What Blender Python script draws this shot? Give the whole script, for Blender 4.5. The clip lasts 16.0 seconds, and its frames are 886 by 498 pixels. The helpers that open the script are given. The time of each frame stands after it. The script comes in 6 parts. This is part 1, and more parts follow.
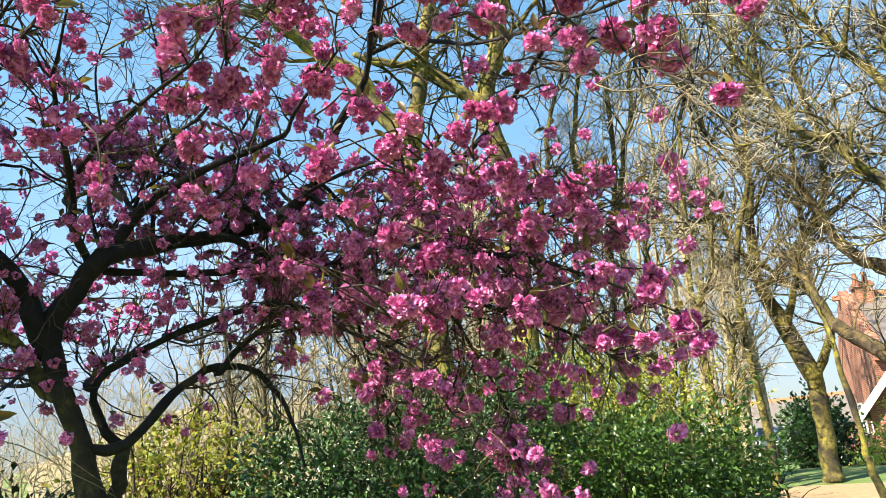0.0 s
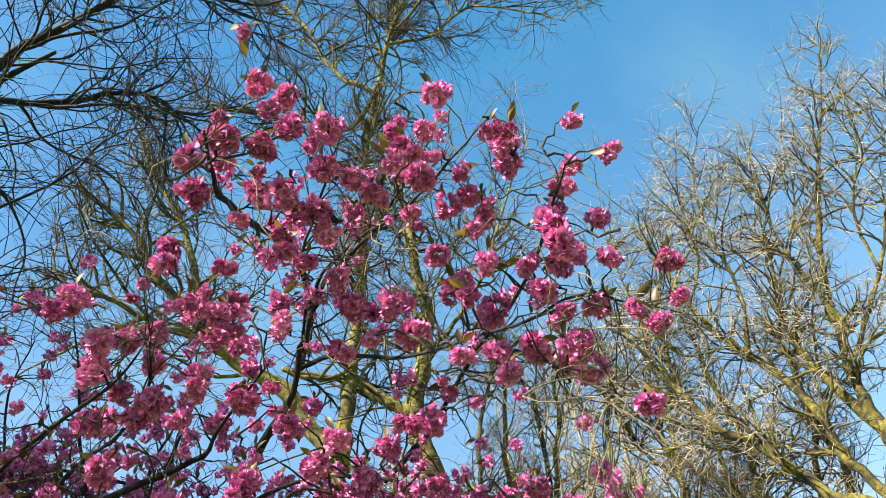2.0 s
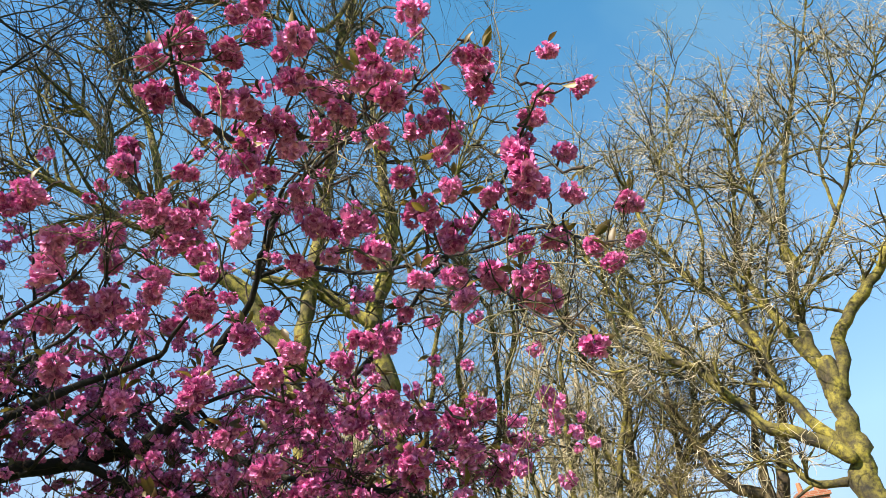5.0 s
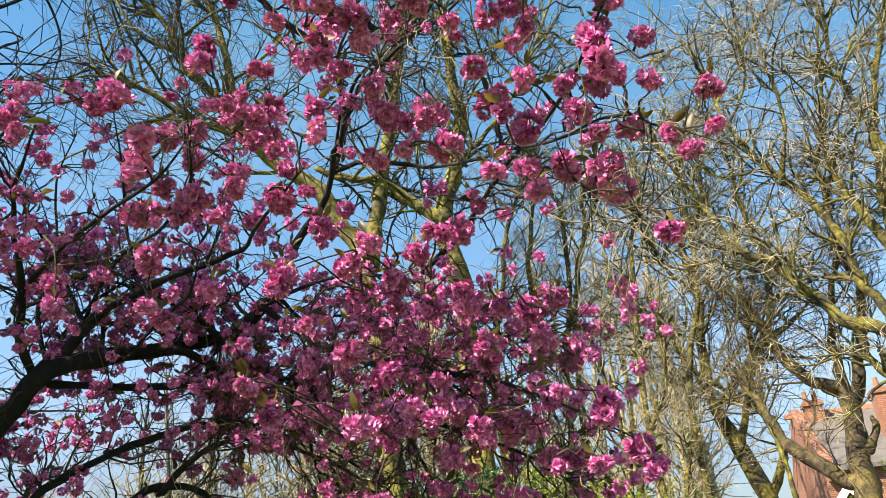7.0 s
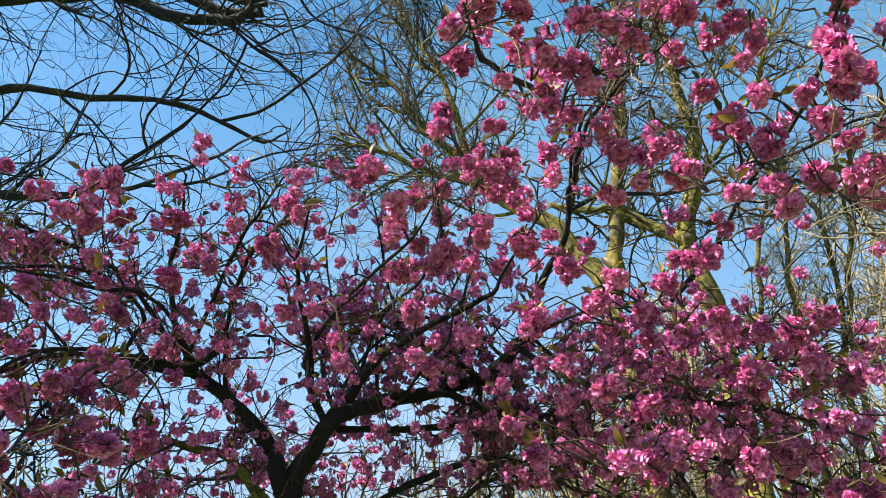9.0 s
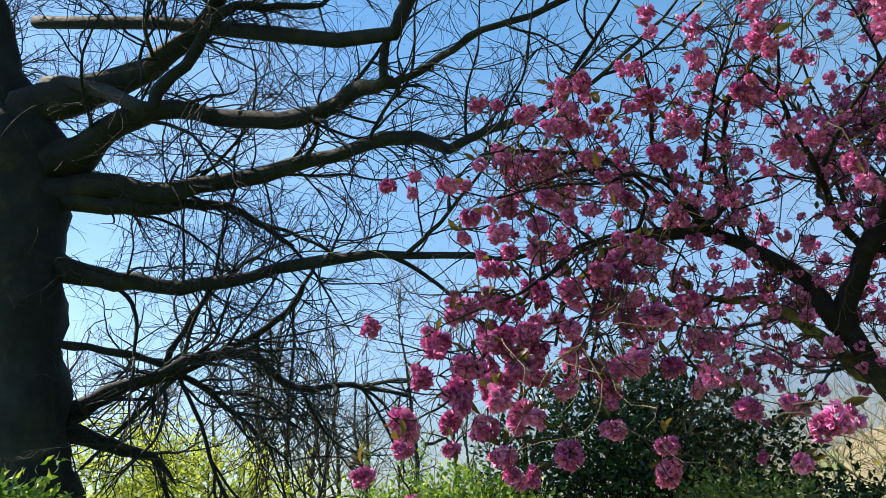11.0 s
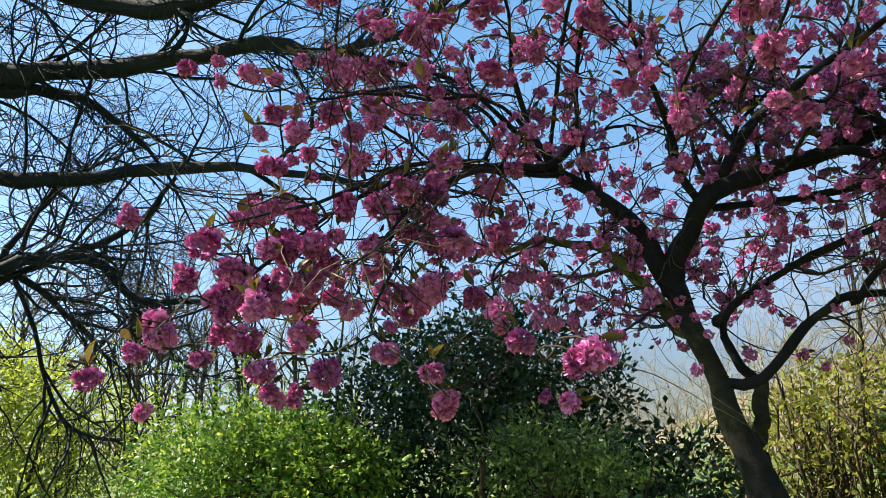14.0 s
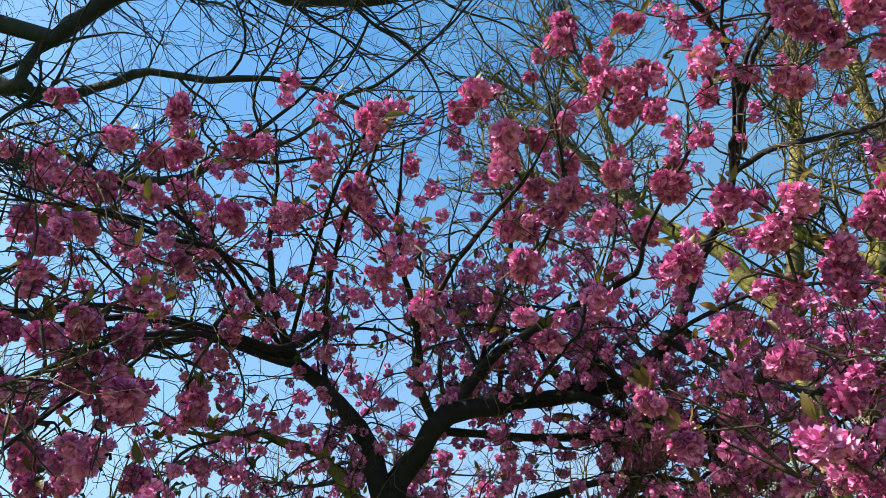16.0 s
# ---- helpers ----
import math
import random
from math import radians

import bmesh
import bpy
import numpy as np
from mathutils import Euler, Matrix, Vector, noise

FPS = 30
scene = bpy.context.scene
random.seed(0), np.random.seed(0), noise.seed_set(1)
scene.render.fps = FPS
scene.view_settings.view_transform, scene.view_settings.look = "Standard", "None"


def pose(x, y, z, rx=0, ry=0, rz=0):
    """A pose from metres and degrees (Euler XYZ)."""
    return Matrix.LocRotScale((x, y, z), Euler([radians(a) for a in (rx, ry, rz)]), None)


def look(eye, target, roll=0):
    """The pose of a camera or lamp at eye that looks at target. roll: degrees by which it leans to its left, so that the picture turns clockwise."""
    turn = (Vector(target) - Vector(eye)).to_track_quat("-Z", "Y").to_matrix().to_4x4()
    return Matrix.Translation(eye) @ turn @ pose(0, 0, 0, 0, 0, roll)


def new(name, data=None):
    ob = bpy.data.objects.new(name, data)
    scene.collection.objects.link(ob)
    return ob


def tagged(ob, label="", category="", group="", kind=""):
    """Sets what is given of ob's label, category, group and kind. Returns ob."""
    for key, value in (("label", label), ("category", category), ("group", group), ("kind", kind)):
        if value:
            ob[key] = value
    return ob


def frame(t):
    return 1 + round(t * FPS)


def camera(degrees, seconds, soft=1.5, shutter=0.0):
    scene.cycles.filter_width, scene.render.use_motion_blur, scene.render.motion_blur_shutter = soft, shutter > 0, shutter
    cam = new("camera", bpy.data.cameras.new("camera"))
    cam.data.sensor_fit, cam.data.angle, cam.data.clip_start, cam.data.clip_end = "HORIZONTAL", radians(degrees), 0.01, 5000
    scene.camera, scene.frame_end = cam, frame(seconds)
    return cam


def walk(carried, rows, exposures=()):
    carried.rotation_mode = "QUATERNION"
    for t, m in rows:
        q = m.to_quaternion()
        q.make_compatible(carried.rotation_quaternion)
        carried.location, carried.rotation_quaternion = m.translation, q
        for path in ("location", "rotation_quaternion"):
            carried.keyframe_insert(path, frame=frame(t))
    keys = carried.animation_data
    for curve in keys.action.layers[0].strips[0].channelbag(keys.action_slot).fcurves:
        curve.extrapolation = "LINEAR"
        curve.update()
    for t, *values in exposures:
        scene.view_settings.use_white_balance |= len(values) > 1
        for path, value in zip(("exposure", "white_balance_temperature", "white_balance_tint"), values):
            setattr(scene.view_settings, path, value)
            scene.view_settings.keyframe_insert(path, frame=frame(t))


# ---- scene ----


def aim(t, pan, tilt, roll=0.0, x=0.0, y=0.0, z=1.6):
    """A row of the walk: pan degrees to the right of +y, tilt degrees up."""
    return t, pose(x, y, z, 90 + tilt, 0, -pan) @ pose(0, 0, 0, 0, 0, roll)


# ---- camera ----
cam = camera(60.6, 16.0, soft=0.55)
walk(cam, [
    aim(0, 0.59, 16.75, -4.80, 0.004, -0.003, 1.612),
    aim(0.5, 4.84, 21.20, -6.04, 0.001, -0.002, 1.624),
    aim(1, 6.81, 26.84, -7.46, 0.010, -0.012, 1.646),
    aim(1.5, 8.31, 33.03, -9.22, 0.010, -0.002, 1.620),
    aim(2, 10.00, 38.97, -10.86, 0.007, 0.000, 1.628),
    aim(2.5, 11.83, 44.35, -11.79, 0.009, -0.008, 1.637),
    aim(3, 14.04, 49.34, -11.41, 0.038, -0.067, 1.663),
    aim(3.5, 15.18, 49.06, -11.70, 0.073, -0.066, 1.590),
    aim(4, 14.78, 43.45, -10.73, 0.035, 0.003, 1.648),
    aim(4.5, 13.36, 37.20, -9.28, 0.027, -0.013, 1.647),
    aim(5, 11.70, 32.01, -7.83, 0.024, -0.031, 1.657),
    aim(5.2, 11.08, 30.57, -7.73, 0.021, -0.023, 1.651),
    aim(7.3, 3.71, 24.80, -4.89, -0.002, -0.054, 1.626),
    aim(7.5, 2.89, 25.17, -4.78, -0.007, -0.057, 1.626),
    aim(8, -0.80, 27.04, -3.89, -0.021, -0.090, 1.624),
    aim(8.5, -6.38, 27.91, -2.83, -0.023, -0.115, 1.620),
    aim(9, -14.94, 28.46, -2.25, -0.012, -0.154, 1.610),
    aim(9.5, -26.62, 26.02, -2.73, -0.031, -0.208, 1.618),
    aim(10, -38.62, 22.87, -3.69, -0.060, -0.288, 1.615),
    aim(10.2, -43.31, 22.33, -4.65, -0.055, -0.309, 1.615),
    aim(12.3, -58.53, 18.20, -3.30, 0.078, -0.131, 1.592),
    aim(12.5, -57.04, 18.35, -2.87, 0.085, -0.099, 1.579),
    aim(13, -53.17, 17.07, -1.87, 0.099, -0.016, 1.579),
    aim(13.5, -49.51, 15.98, -0.72, 0.085, 0.106, 1.574),
    aim(14, -46.97, 15.22, -0.39, 0.044, 0.216, 1.553),
    aim(14.5, -45.85, 16.58, 0.22, 0.060, 0.344, 1.571),
    aim(15, -43.22, 22.93, 2.38, 0.076, 0.475, 1.597),
    aim(15.5, -36.02, 31.75, 4.51, -0.056, 0.577, 1.566),
    aim(16, -28.83, 31.98, 4.89, -0.099, 0.629, 1.588),
], exposures=[(t, stops, 6920 if t < 9.5 else 6640, 10) for t, stops in ((0, 2.02), (1, 1.9), (2, 1.86), (3.5, 1.9), (5, 1.74), (7.5, 1.76), (9, 1.78), (10.2, 1.55), (12.3, 1.46), (14.5, 1.62), (16, 1.7))])

# ---- world and sun ----
SUN_PAN, SUN_UP = -122.0, 44.0
world = bpy.data.worlds.new("sky")
scene.world = world
world.use_nodes = True
wn = world.node_tree.nodes
sky = wn.new("ShaderNodeTexSky")
sky.sky_type, sky.sun_disc = "NISHITA", False
sky.sun_elevation, sky.sun_rotation = radians(SUN_UP), radians(SUN_PAN)
sky.altitude, sky.air_density, sky.dust_density, sky.ozone_density = 100, 1.0, 0.4, 1.0
wn["Background"].inputs["Strength"].default_value = 0.095
deep, veil = wn.new("ShaderNodeHueSaturation"), wn.new("ShaderNodeHueSaturation")
deep.inputs["Saturation"].default_value = 1.18
veil.inputs["Saturation"].default_value, veil.inputs["Value"].default_value = 0.5, 1.2
cirrus, thin, sheet = wn.new("ShaderNodeTexNoise"), wn.new("ShaderNodeValToRGB"), wn.new("ShaderNodeMix")
cirrus.inputs["Scale"].default_value, cirrus.inputs["Detail"].default_value, cirrus.inputs["Distortion"].default_value = 2.6, 9, 0.6
thin.color_ramp.elements[0].position, thin.color_ramp.elements[1].position = 0.48, 0.78
thin.color_ramp.elements[1].color = (0.3, 0.3, 0.3, 1)
sheet.data_type = "RGBA"
tint = wn.new("ShaderNodeMix")
tint.data_type, tint.blend_type = "RGBA", "MULTIPLY"
tint.inputs[0].default_value = 1.0
where, height, paler = wn.new("ShaderNodeTexCoord"), wn.new("ShaderNodeSeparateXYZ"), wn.new("ShaderNodeValToRGB")
paler.color_ramp.elements[0].position, paler.color_ramp.elements[0].color = 0.0, (0.19, 0.19, 0.235, 1)
paler.color_ramp.elements[1].position, paler.color_ramp.elements[1].color = 0.8, (0.48, 1.03, 1.0, 1)
for part_way, shade in ((0.12, (0.42, 0.40, 0.42, 1)), (0.25, (0.82, 0.78, 0.76, 1)), (0.5, (0.95, 1.04, 0.92, 1))):
    between = paler.color_ramp.elements.new(part_way)
    between.color = shade
wl = world.node_tree.links
wl.new(where.outputs["Generated"], height.inputs[0])
wl.new(height.outputs[2], paler.inputs[0])
sunward, haze, hazed = wn.new("ShaderNodeVectorMath"), wn.new("ShaderNodeMapRange"), wn.new("ShaderNodeMix")
sunward.operation, hazed.data_type = "DOT_PRODUCT", "RGBA"
sunward.inputs[1].default_value = (math.sin(radians(SUN_PAN)) * math.cos(radians(SUN_UP)), math.cos(radians(SUN_PAN)) * math.cos(radians(SUN_UP)), math.sin(radians(SUN_UP)))
haze.inputs["From Min"].default_value, haze.inputs["From Max"].default_value, haze.inputs["To Max"].default_value = 0.2, 0.9, 0.75
hazed.inputs[7].default_value = (0.70, 0.78, 0.83, 1)
wl.new(where.outputs["Generated"], sunward.inputs[0])
wl.new(sunward.outputs["Value"], haze.inputs["Value"])
wl.new(haze.outputs[0], hazed.inputs[0])
wl.new(paler.outputs[0], hazed.inputs[6])
wl.new(hazed.outputs[2], tint.inputs[7])
wl.new(sky.outputs[0], deep.inputs["Color"])
wl.new(sky.outputs[0], veil.inputs["Color"])
wl.new(cirrus.outputs["Fac"], thin.inputs[0])
wl.new(thin.outputs[0], sheet.inputs[0])
wl.new(deep.outputs[0], sheet.inputs[6])
wl.new(veil.outputs[0], sheet.inputs[7])
wl.new(sheet.outputs[2], tint.inputs[6])
wl.new(tint.outputs[2], wn["Background"].inputs["Color"])
sun = new("sun", bpy.data.lights.new("sun", "SUN"))
sun.data.energy, sun.data.angle, sun.data.color = 5.0, radians(0.5), (1.0, 0.92, 0.79)
a, e = radians(SUN_PAN), radians(SUN_UP)
sun.matrix_world = look((-30 * math.cos(e), 0, 30), (-30 * math.cos(e) - math.sin(a) * math.cos(e), -math.cos(a) * math.cos(e), 30 - math.sin(e)))

# ---- materials ----


def material(name, rough=0.7):
    m = bpy.data.materials.new(name)
    m.use_nodes = True
    n, l = m.node_tree.nodes, m.node_tree.links
    n["Principled BSDF"].inputs["Roughness"].default_value = rough
    return m, n, l, n["Principled BSDF"]


def noise_of(n, l, scale, detail=5, rough=0.6, kind="Object"):
    tc, t = n.new("ShaderNodeTexCoord"), n.new("ShaderNodeTexNoise")
    t.inputs["Scale"].default_value, t.inputs["Detail"].default_value, t.inputs["Roughness"].default_value = scale, detail, rough
    l.new(tc.outputs[kind], t.inputs["Vector"])
    return t.outputs["Fac"]


def ramp_of(n, l, fac, *stops):
    r = n.new("ShaderNodeValToRGB")
    while len(r.color_ramp.elements) < len(stops):
        r.color_ramp.elements.new(0.5)
    for el, (at, col) in zip(r.color_ramp.elements, stops):
        el.position, el.color = at, (*col, 1)
    l.new(fac, r.inputs[0])
    return r.outputs[0]


def mixed(n, l, fac, one, two):
    m = n.new("ShaderNodeMix")
    m.data_type = "RGBA"
    for put, to in ((fac, m.inputs[0]), (one, m.inputs[6]), (two, m.inputs[7])):
        if isinstance(put, (int, float)):
            to.default_value = put
        elif isinstance(put, tuple):
            to.default_value = (*put, 1)
        else:
            l.new(put, to)
    return m.outputs[2]


def bumped(n, l, height, strength, distance, shader):
    b = n.new("ShaderNodeBump")
    b.inputs["Strength"].default_value, b.inputs["Distance"].default_value = strength, distance
    l.new(height, b.inputs["Height"])
    l.new(b.outputs[0], shader.inputs["Normal"])


def bark(name, dark, light, moss, amount, scale):
    """Fissured bark with patches of moss and algae."""
    m, n, l, s = material(name, 0.9)
    fine, coarse = noise_of(n, l, scale * 9, 6, 0.7), noise_of(n, l, scale * 1.4, 4)
    body = ramp_of(n, l, fine, (0.3, dark), (0.7, light))
    scar = ramp_of(n, l, noise_of(n, l, scale * 3.3, 5, 0.65), (0.42, (0, 0, 0)), (0.6, (1, 1, 1)))
    body = mixed(n, l, scar, dark, body)
    patch = ramp_of(n, l, coarse, (0.62 - amount * 0.6, (0, 0, 0)), (0.90 - amount * 0.4, (1, 1, 1)))
    speck = ramp_of(n, l, noise_of(n, l, scale * 7, 6, 0.7), (0.38, (0.1, 0.1, 0.1)), (0.60, (1, 1, 1)))
    l.new(mixed(n, l, patch, body, mixed(n, l, speck, body, moss)), s.inputs["Base Color"])
    bumped(n, l, fine, 0.7, 0.02, s)
    return m


def leafy(name, one, two, glow, rough=0.45, shine=0.4):
    """Leaves or petals: each its own tone, letting some light through."""
    m, n, l, s = material(name, rough)
    s.inputs["Specular IOR Level"].default_value = shine
    g, o = n.new("ShaderNodeNewGeometry"), n.new("ShaderNodeObjectInfo")
    add = n.new("ShaderNodeMath")
    add.operation = "ADD"
    l.new(g.outputs["Random Per Island"], add.inputs[0])
    half = n.new("ShaderNodeMath")
    half.operation = "MULTIPLY_ADD"
    l.new(o.outputs["Random"], half.inputs[0])
    half.inputs[1].default_value, half.inputs[2].default_value = 0.5, -0.25
    l.new(half.outputs[0], add.inputs[1])
    tone = ramp_of(n, l, add.outputs[0], (0.0, one), (1.0, two))
    grain = noise_of(n, l, 60, 3)
    col = mixed(n, l, ramp_of(n, l, grain, (0.35, (0.0, 0.0, 0.0)), (0.9, (0.35, 0.35, 0.35))), tone, two)
    l.new(col, s.inputs["Base Color"])
    tr, mx = n.new("ShaderNodeBsdfTranslucent"), n.new("ShaderNodeMixShader")
    l.new(col, tr.inputs["Color"])
    mx.inputs[0].default_value = glow
    l.new(s.outputs[0], mx.inputs[1])
    l.new(tr.outputs[0], mx.inputs[2])
    l.new(mx.outputs[0], n["Material Output"].inputs["Surface"])
    return m


def speckled(name, one, two, three, scale, rough=0.95, bump=0.4):
    """Ground, plaster, slate: three tones at two scales."""
    m, n, l, s = material(name, rough)
    fine, coarse = noise_of(n, l, scale * 8, 6, 0.7), noise_of(n, l, scale, 3)
    col = mixed(n, l, ramp_of(n, l, coarse, (0.4, (0, 0, 0)), (0.6, (1, 1, 1))), ramp_of(n, l, fine, (0.3, one), (0.7, two)), three)
    l.new(mixed(n, l, 0.45, ramp_of(n, l, fine, (0.3, one), (0.7, two)), col), s.inputs["Base Color"])
    bumped(n, l, fine, bump, 0.02, s)
    return m


def bricked(name, one, two, mortar):
    m, n, l, s = material(name, 0.9)
    tc, b = n.new("ShaderNodeTexCoord"), n.new("ShaderNodeTexBrick")
    parts, along, flat = n.new("ShaderNodeSeparateXYZ"), n.new("ShaderNodeMath"), n.new("ShaderNodeCombineXYZ")
    l.new(tc.outputs["Object"], parts.inputs[0])
    l.new(parts.outputs[0], along.inputs[0])
    l.new(parts.outputs[1], along.inputs[1])
    l.new(along.outputs[0], flat.inputs[0])
    l.new(parts.outputs[2], flat.inputs[1])
    l.new(flat.outputs[0], b.inputs["Vector"])
    b.inputs["Scale"].default_value, b.inputs["Brick Width"].default_value, b.inputs["Row Height"].default_value = 1.0, 0.225, 0.075
    b.inputs["Mortar Size"].default_value = 0.01
    for key, col in (("Color1", one), ("Color2", two), ("Mortar", mortar)):
        b.inputs[key].default_value = (*col, 1)
    stain = noise_of(n, l, 0.8, 4)
    l.new(mixed(n, l, ramp_of(n, l, stain, (0.4, (0, 0, 0)), (0.8, (0.4, 0.4, 0.4))), b.outputs[0], one), s.inputs["Base Color"])
    return m


CHERRY_BARK = bark("cherry_bark", (0.005, 0.0035, 0.0035), (0.026, 0.018, 0.015), (0.07, 0.06, 0.02), 0.12, 2.0)
MOSSED_LIMB = bark("yellow_mossed_bark", (0.02, 0.016, 0.008), (0.10, 0.08, 0.03), (0.32, 0.28, 0.05), 0.55, 2.6)
CHERRY_MOSSY = bark("mossy_cherry_bark", (0.006, 0.0045, 0.004), (0.034, 0.024, 0.014), (0.16, 0.13, 0.028), 0.26, 2.6)
TWIG_BARK = bark("pale_twig_bark", (0.10, 0.07, 0.045), (0.36, 0.28, 0.18), (0.34, 0.30, 0.12), 0.4, 6.0)
CHERRY_TWIG = bark("cherry_twig_bark", (0.013, 0.007, 0.005), (0.07, 0.038, 0.022), (0.17, 0.12, 0.06), 0.3, 6.0)
# Backlit beech: its shaded side is put into these near-black bark colours.
BACKLIT_BEECH = bark("backlit_beech_bark", (0.005, 0.007, 0.009), (0.019, 0.023, 0.027), (0.07, 0.075, 0.022), 0.14, 0.8)
BACKLIT_BEECH_TWIG = bark("backlit_beech_twig_bark", (0.008, 0.008, 0.008), (0.034, 0.03, 0.026), (0.08, 0.075, 0.035), 0.2, 3.0)
# Mossed bark; near-black body and brighter moss also imitate shaded and sunlit sides.
MOSSY_BARK = bark("mossy_tree_bark", (0.007, 0.0055, 0.0035), (0.045, 0.034, 0.016), (0.27, 0.23, 0.03), 0.44, 2.0)
BRIGHT_MOSS = bark("bright_mossed_bark", (0.012, 0.010, 0.005), (0.07, 0.056, 0.022), (0.34, 0.29, 0.04), 0.44, 1.5)
KNOTTED_BARK = bark("knotted_bark", (0.016, 0.011, 0.007), (0.12, 0.082, 0.045), (0.2, 0.155, 0.03), 0.36, 2.2)
# The spread from dark to cream twig bark imitates shaded and sunlit twigs.
MID_TWIG = bark("brown_twig_bark", (0.011, 0.009, 0.006), (0.15, 0.122, 0.075), (0.18, 0.15, 0.05), 0.36, 3.0)
HAZEL_TWIG = bark("sunlit_twig_bark", (0.028, 0.023, 0.014), (0.30, 0.25, 0.145), (0.24, 0.20, 0.06), 0.42, 3.0)
GREY_TWIG = bark("grey_twig_bark", (0.008, 0.007, 0.006), (0.065, 0.054, 0.038), (0.13, 0.11, 0.035), 0.33, 3.0)
PALE_TWIG = bark("pale_beige_twig_bark", (0.15, 0.12, 0.078), (0.46, 0.39, 0.26), (0.36, 0.32, 0.16), 0.3, 2.0)
SUNLIT_CREAM_TWIG = bark("sunlit_cream_twig_bark", (0.22, 0.18, 0.12), (0.68, 0.60, 0.42), (0.34, 0.30, 0.14), 0.3, 2.0)
# The deep end of the petal tone also stands in for shade in the clusters.
PETAL = leafy("pink_petals", (0.34, 0.022, 0.175), (0.92, 0.345, 0.655), 0.08, 0.75, 0.12)
BRONZE = leafy("bronze_leaves", (0.06, 0.036, 0.010), (0.21, 0.16, 0.032), 0.4)
DARK_LEAF = leafy("dark_evergreen_leaves", (0.009, 0.028, 0.01), (0.05, 0.11, 0.03), 0.14, 0.28)
HEDGE_LEAF = leafy("mid_green_hedge_leaves", (0.012, 0.04, 0.008), (0.068, 0.135, 0.024), 0.16, 0.32)
MID_LEAF = leafy("green_shrub_leaves", (0.045, 0.13, 0.02), (0.26, 0.40, 0.05), 0.4, 0.35)
SPRAY_LEAF = leafy("pale_laurel_leaves", (0.05, 0.115, 0.028), (0.31, 0.40, 0.105), 0.35, 0.35, 0.5)
LIME_LEAF = leafy("young_lime_leaves", (0.24, 0.32, 0.03), (0.55, 0.58, 0.10), 0.5, 0.5)
OLIVE_LEAF = leafy("yellowing_leaves", (0.07, 0.09, 0.012), (0.26, 0.27, 0.04), 0.4, 0.6, 0.15)
RUSSET_LEAF = leafy("russet_leaves", (0.13, 0.055, 0.03), (0.30, 0.18, 0.06), 0.35, 0.6, 0.15)
GRASS = speckled("meadow_grass", (0.03, 0.075, 0.010), (0.085, 0.145, 0.022), (0.13, 0.14, 0.04), 0.8)
DRY_FIELD = speckled("dry_field", (0.13, 0.104, 0.055), (0.19, 0.155, 0.085), (0.12, 0.12, 0.045), 0.12)
GRAVEL = speckled("gravel_path", (0.17, 0.115, 0.06), (0.28, 0.195, 0.105), (0.21, 0.145, 0.08), 1.2)
BRICK = bricked("red_brick", (0.19, 0.052, 0.026), (0.25, 0.085, 0.04), (0.22, 0.18, 0.14))
SLATE = speckled("grey_roof_slate", (0.085, 0.074, 0.066), (0.145, 0.127, 0.113), (0.115, 0.10, 0.09), 0.8, 0.6)
TERRACOTTA = speckled("terracotta_tile", (0.22, 0.08, 0.036), (0.30, 0.13, 0.06), (0.21, 0.095, 0.055), 1.0, 0.8)
WHITE = speckled("white_paint", (0.70, 0.69, 0.66), (0.82, 0.81, 0.78), (0.74, 0.73, 0.7), 1.5, 0.5, 0.1)
BLUE_ROOF = speckled("blue_slate", (0.06, 0.10, 0.2), (0.12, 0.17, 0.3), (0.09, 0.13, 0.24), 1.0, 0.35)
GLASS, _n, _l, _s = material("dark_window_glass", 0.06)
_s.inputs["Base Color"].default_value = (0.03, 0.035, 0.04, 1)

# ---- building blocks ----


def arrayed(name, verts, quads):
    """A mesh from numpy arrays of corners and four-cornered faces."""
    me = bpy.data.meshes.new(name)
    me.vertices.add(len(verts))
    me.vertices.foreach_set("co", np.ascontiguousarray(verts, np.float32).ravel())
    me.loops.add(quads.size)
    me.loops.foreach_set("vertex_index", np.ascontiguousarray(quads, np.int32).ravel())
    me.polygons.add(len(quads))
    me.polygons.foreach_set("loop_start", np.arange(0, quads.size, 4, dtype=np.int32))
    me.polygons.foreach_set("use_smooth", np.ones(len(quads), bool))
    me.update(calc_edges=True)
    return me


def part(name, data, mat, parent, label="", kind=""):
    """One mesh object under a thing or a part; data is a mesh or a bmesh."""
    if isinstance(data, bmesh.types.BMesh):
        me = bpy.data.meshes.new(name)
        data.to_mesh(me)
        data.free()
        data = me
    if not data.materials:
        data.materials.append(mat)
    ob = new(name, data)
    ob.parent = parent
    if parent is not None:
        ob.matrix_parent_inverse = Matrix.Translation(-parent.location)
    return tagged(ob, label, kind=kind)


def thing(name, at, label, category, group="", kind=""):
    ob = new(name)
    ob.location = at
    ob.empty_display_size = 0.2
    return tagged(ob, label, category, group, kind)


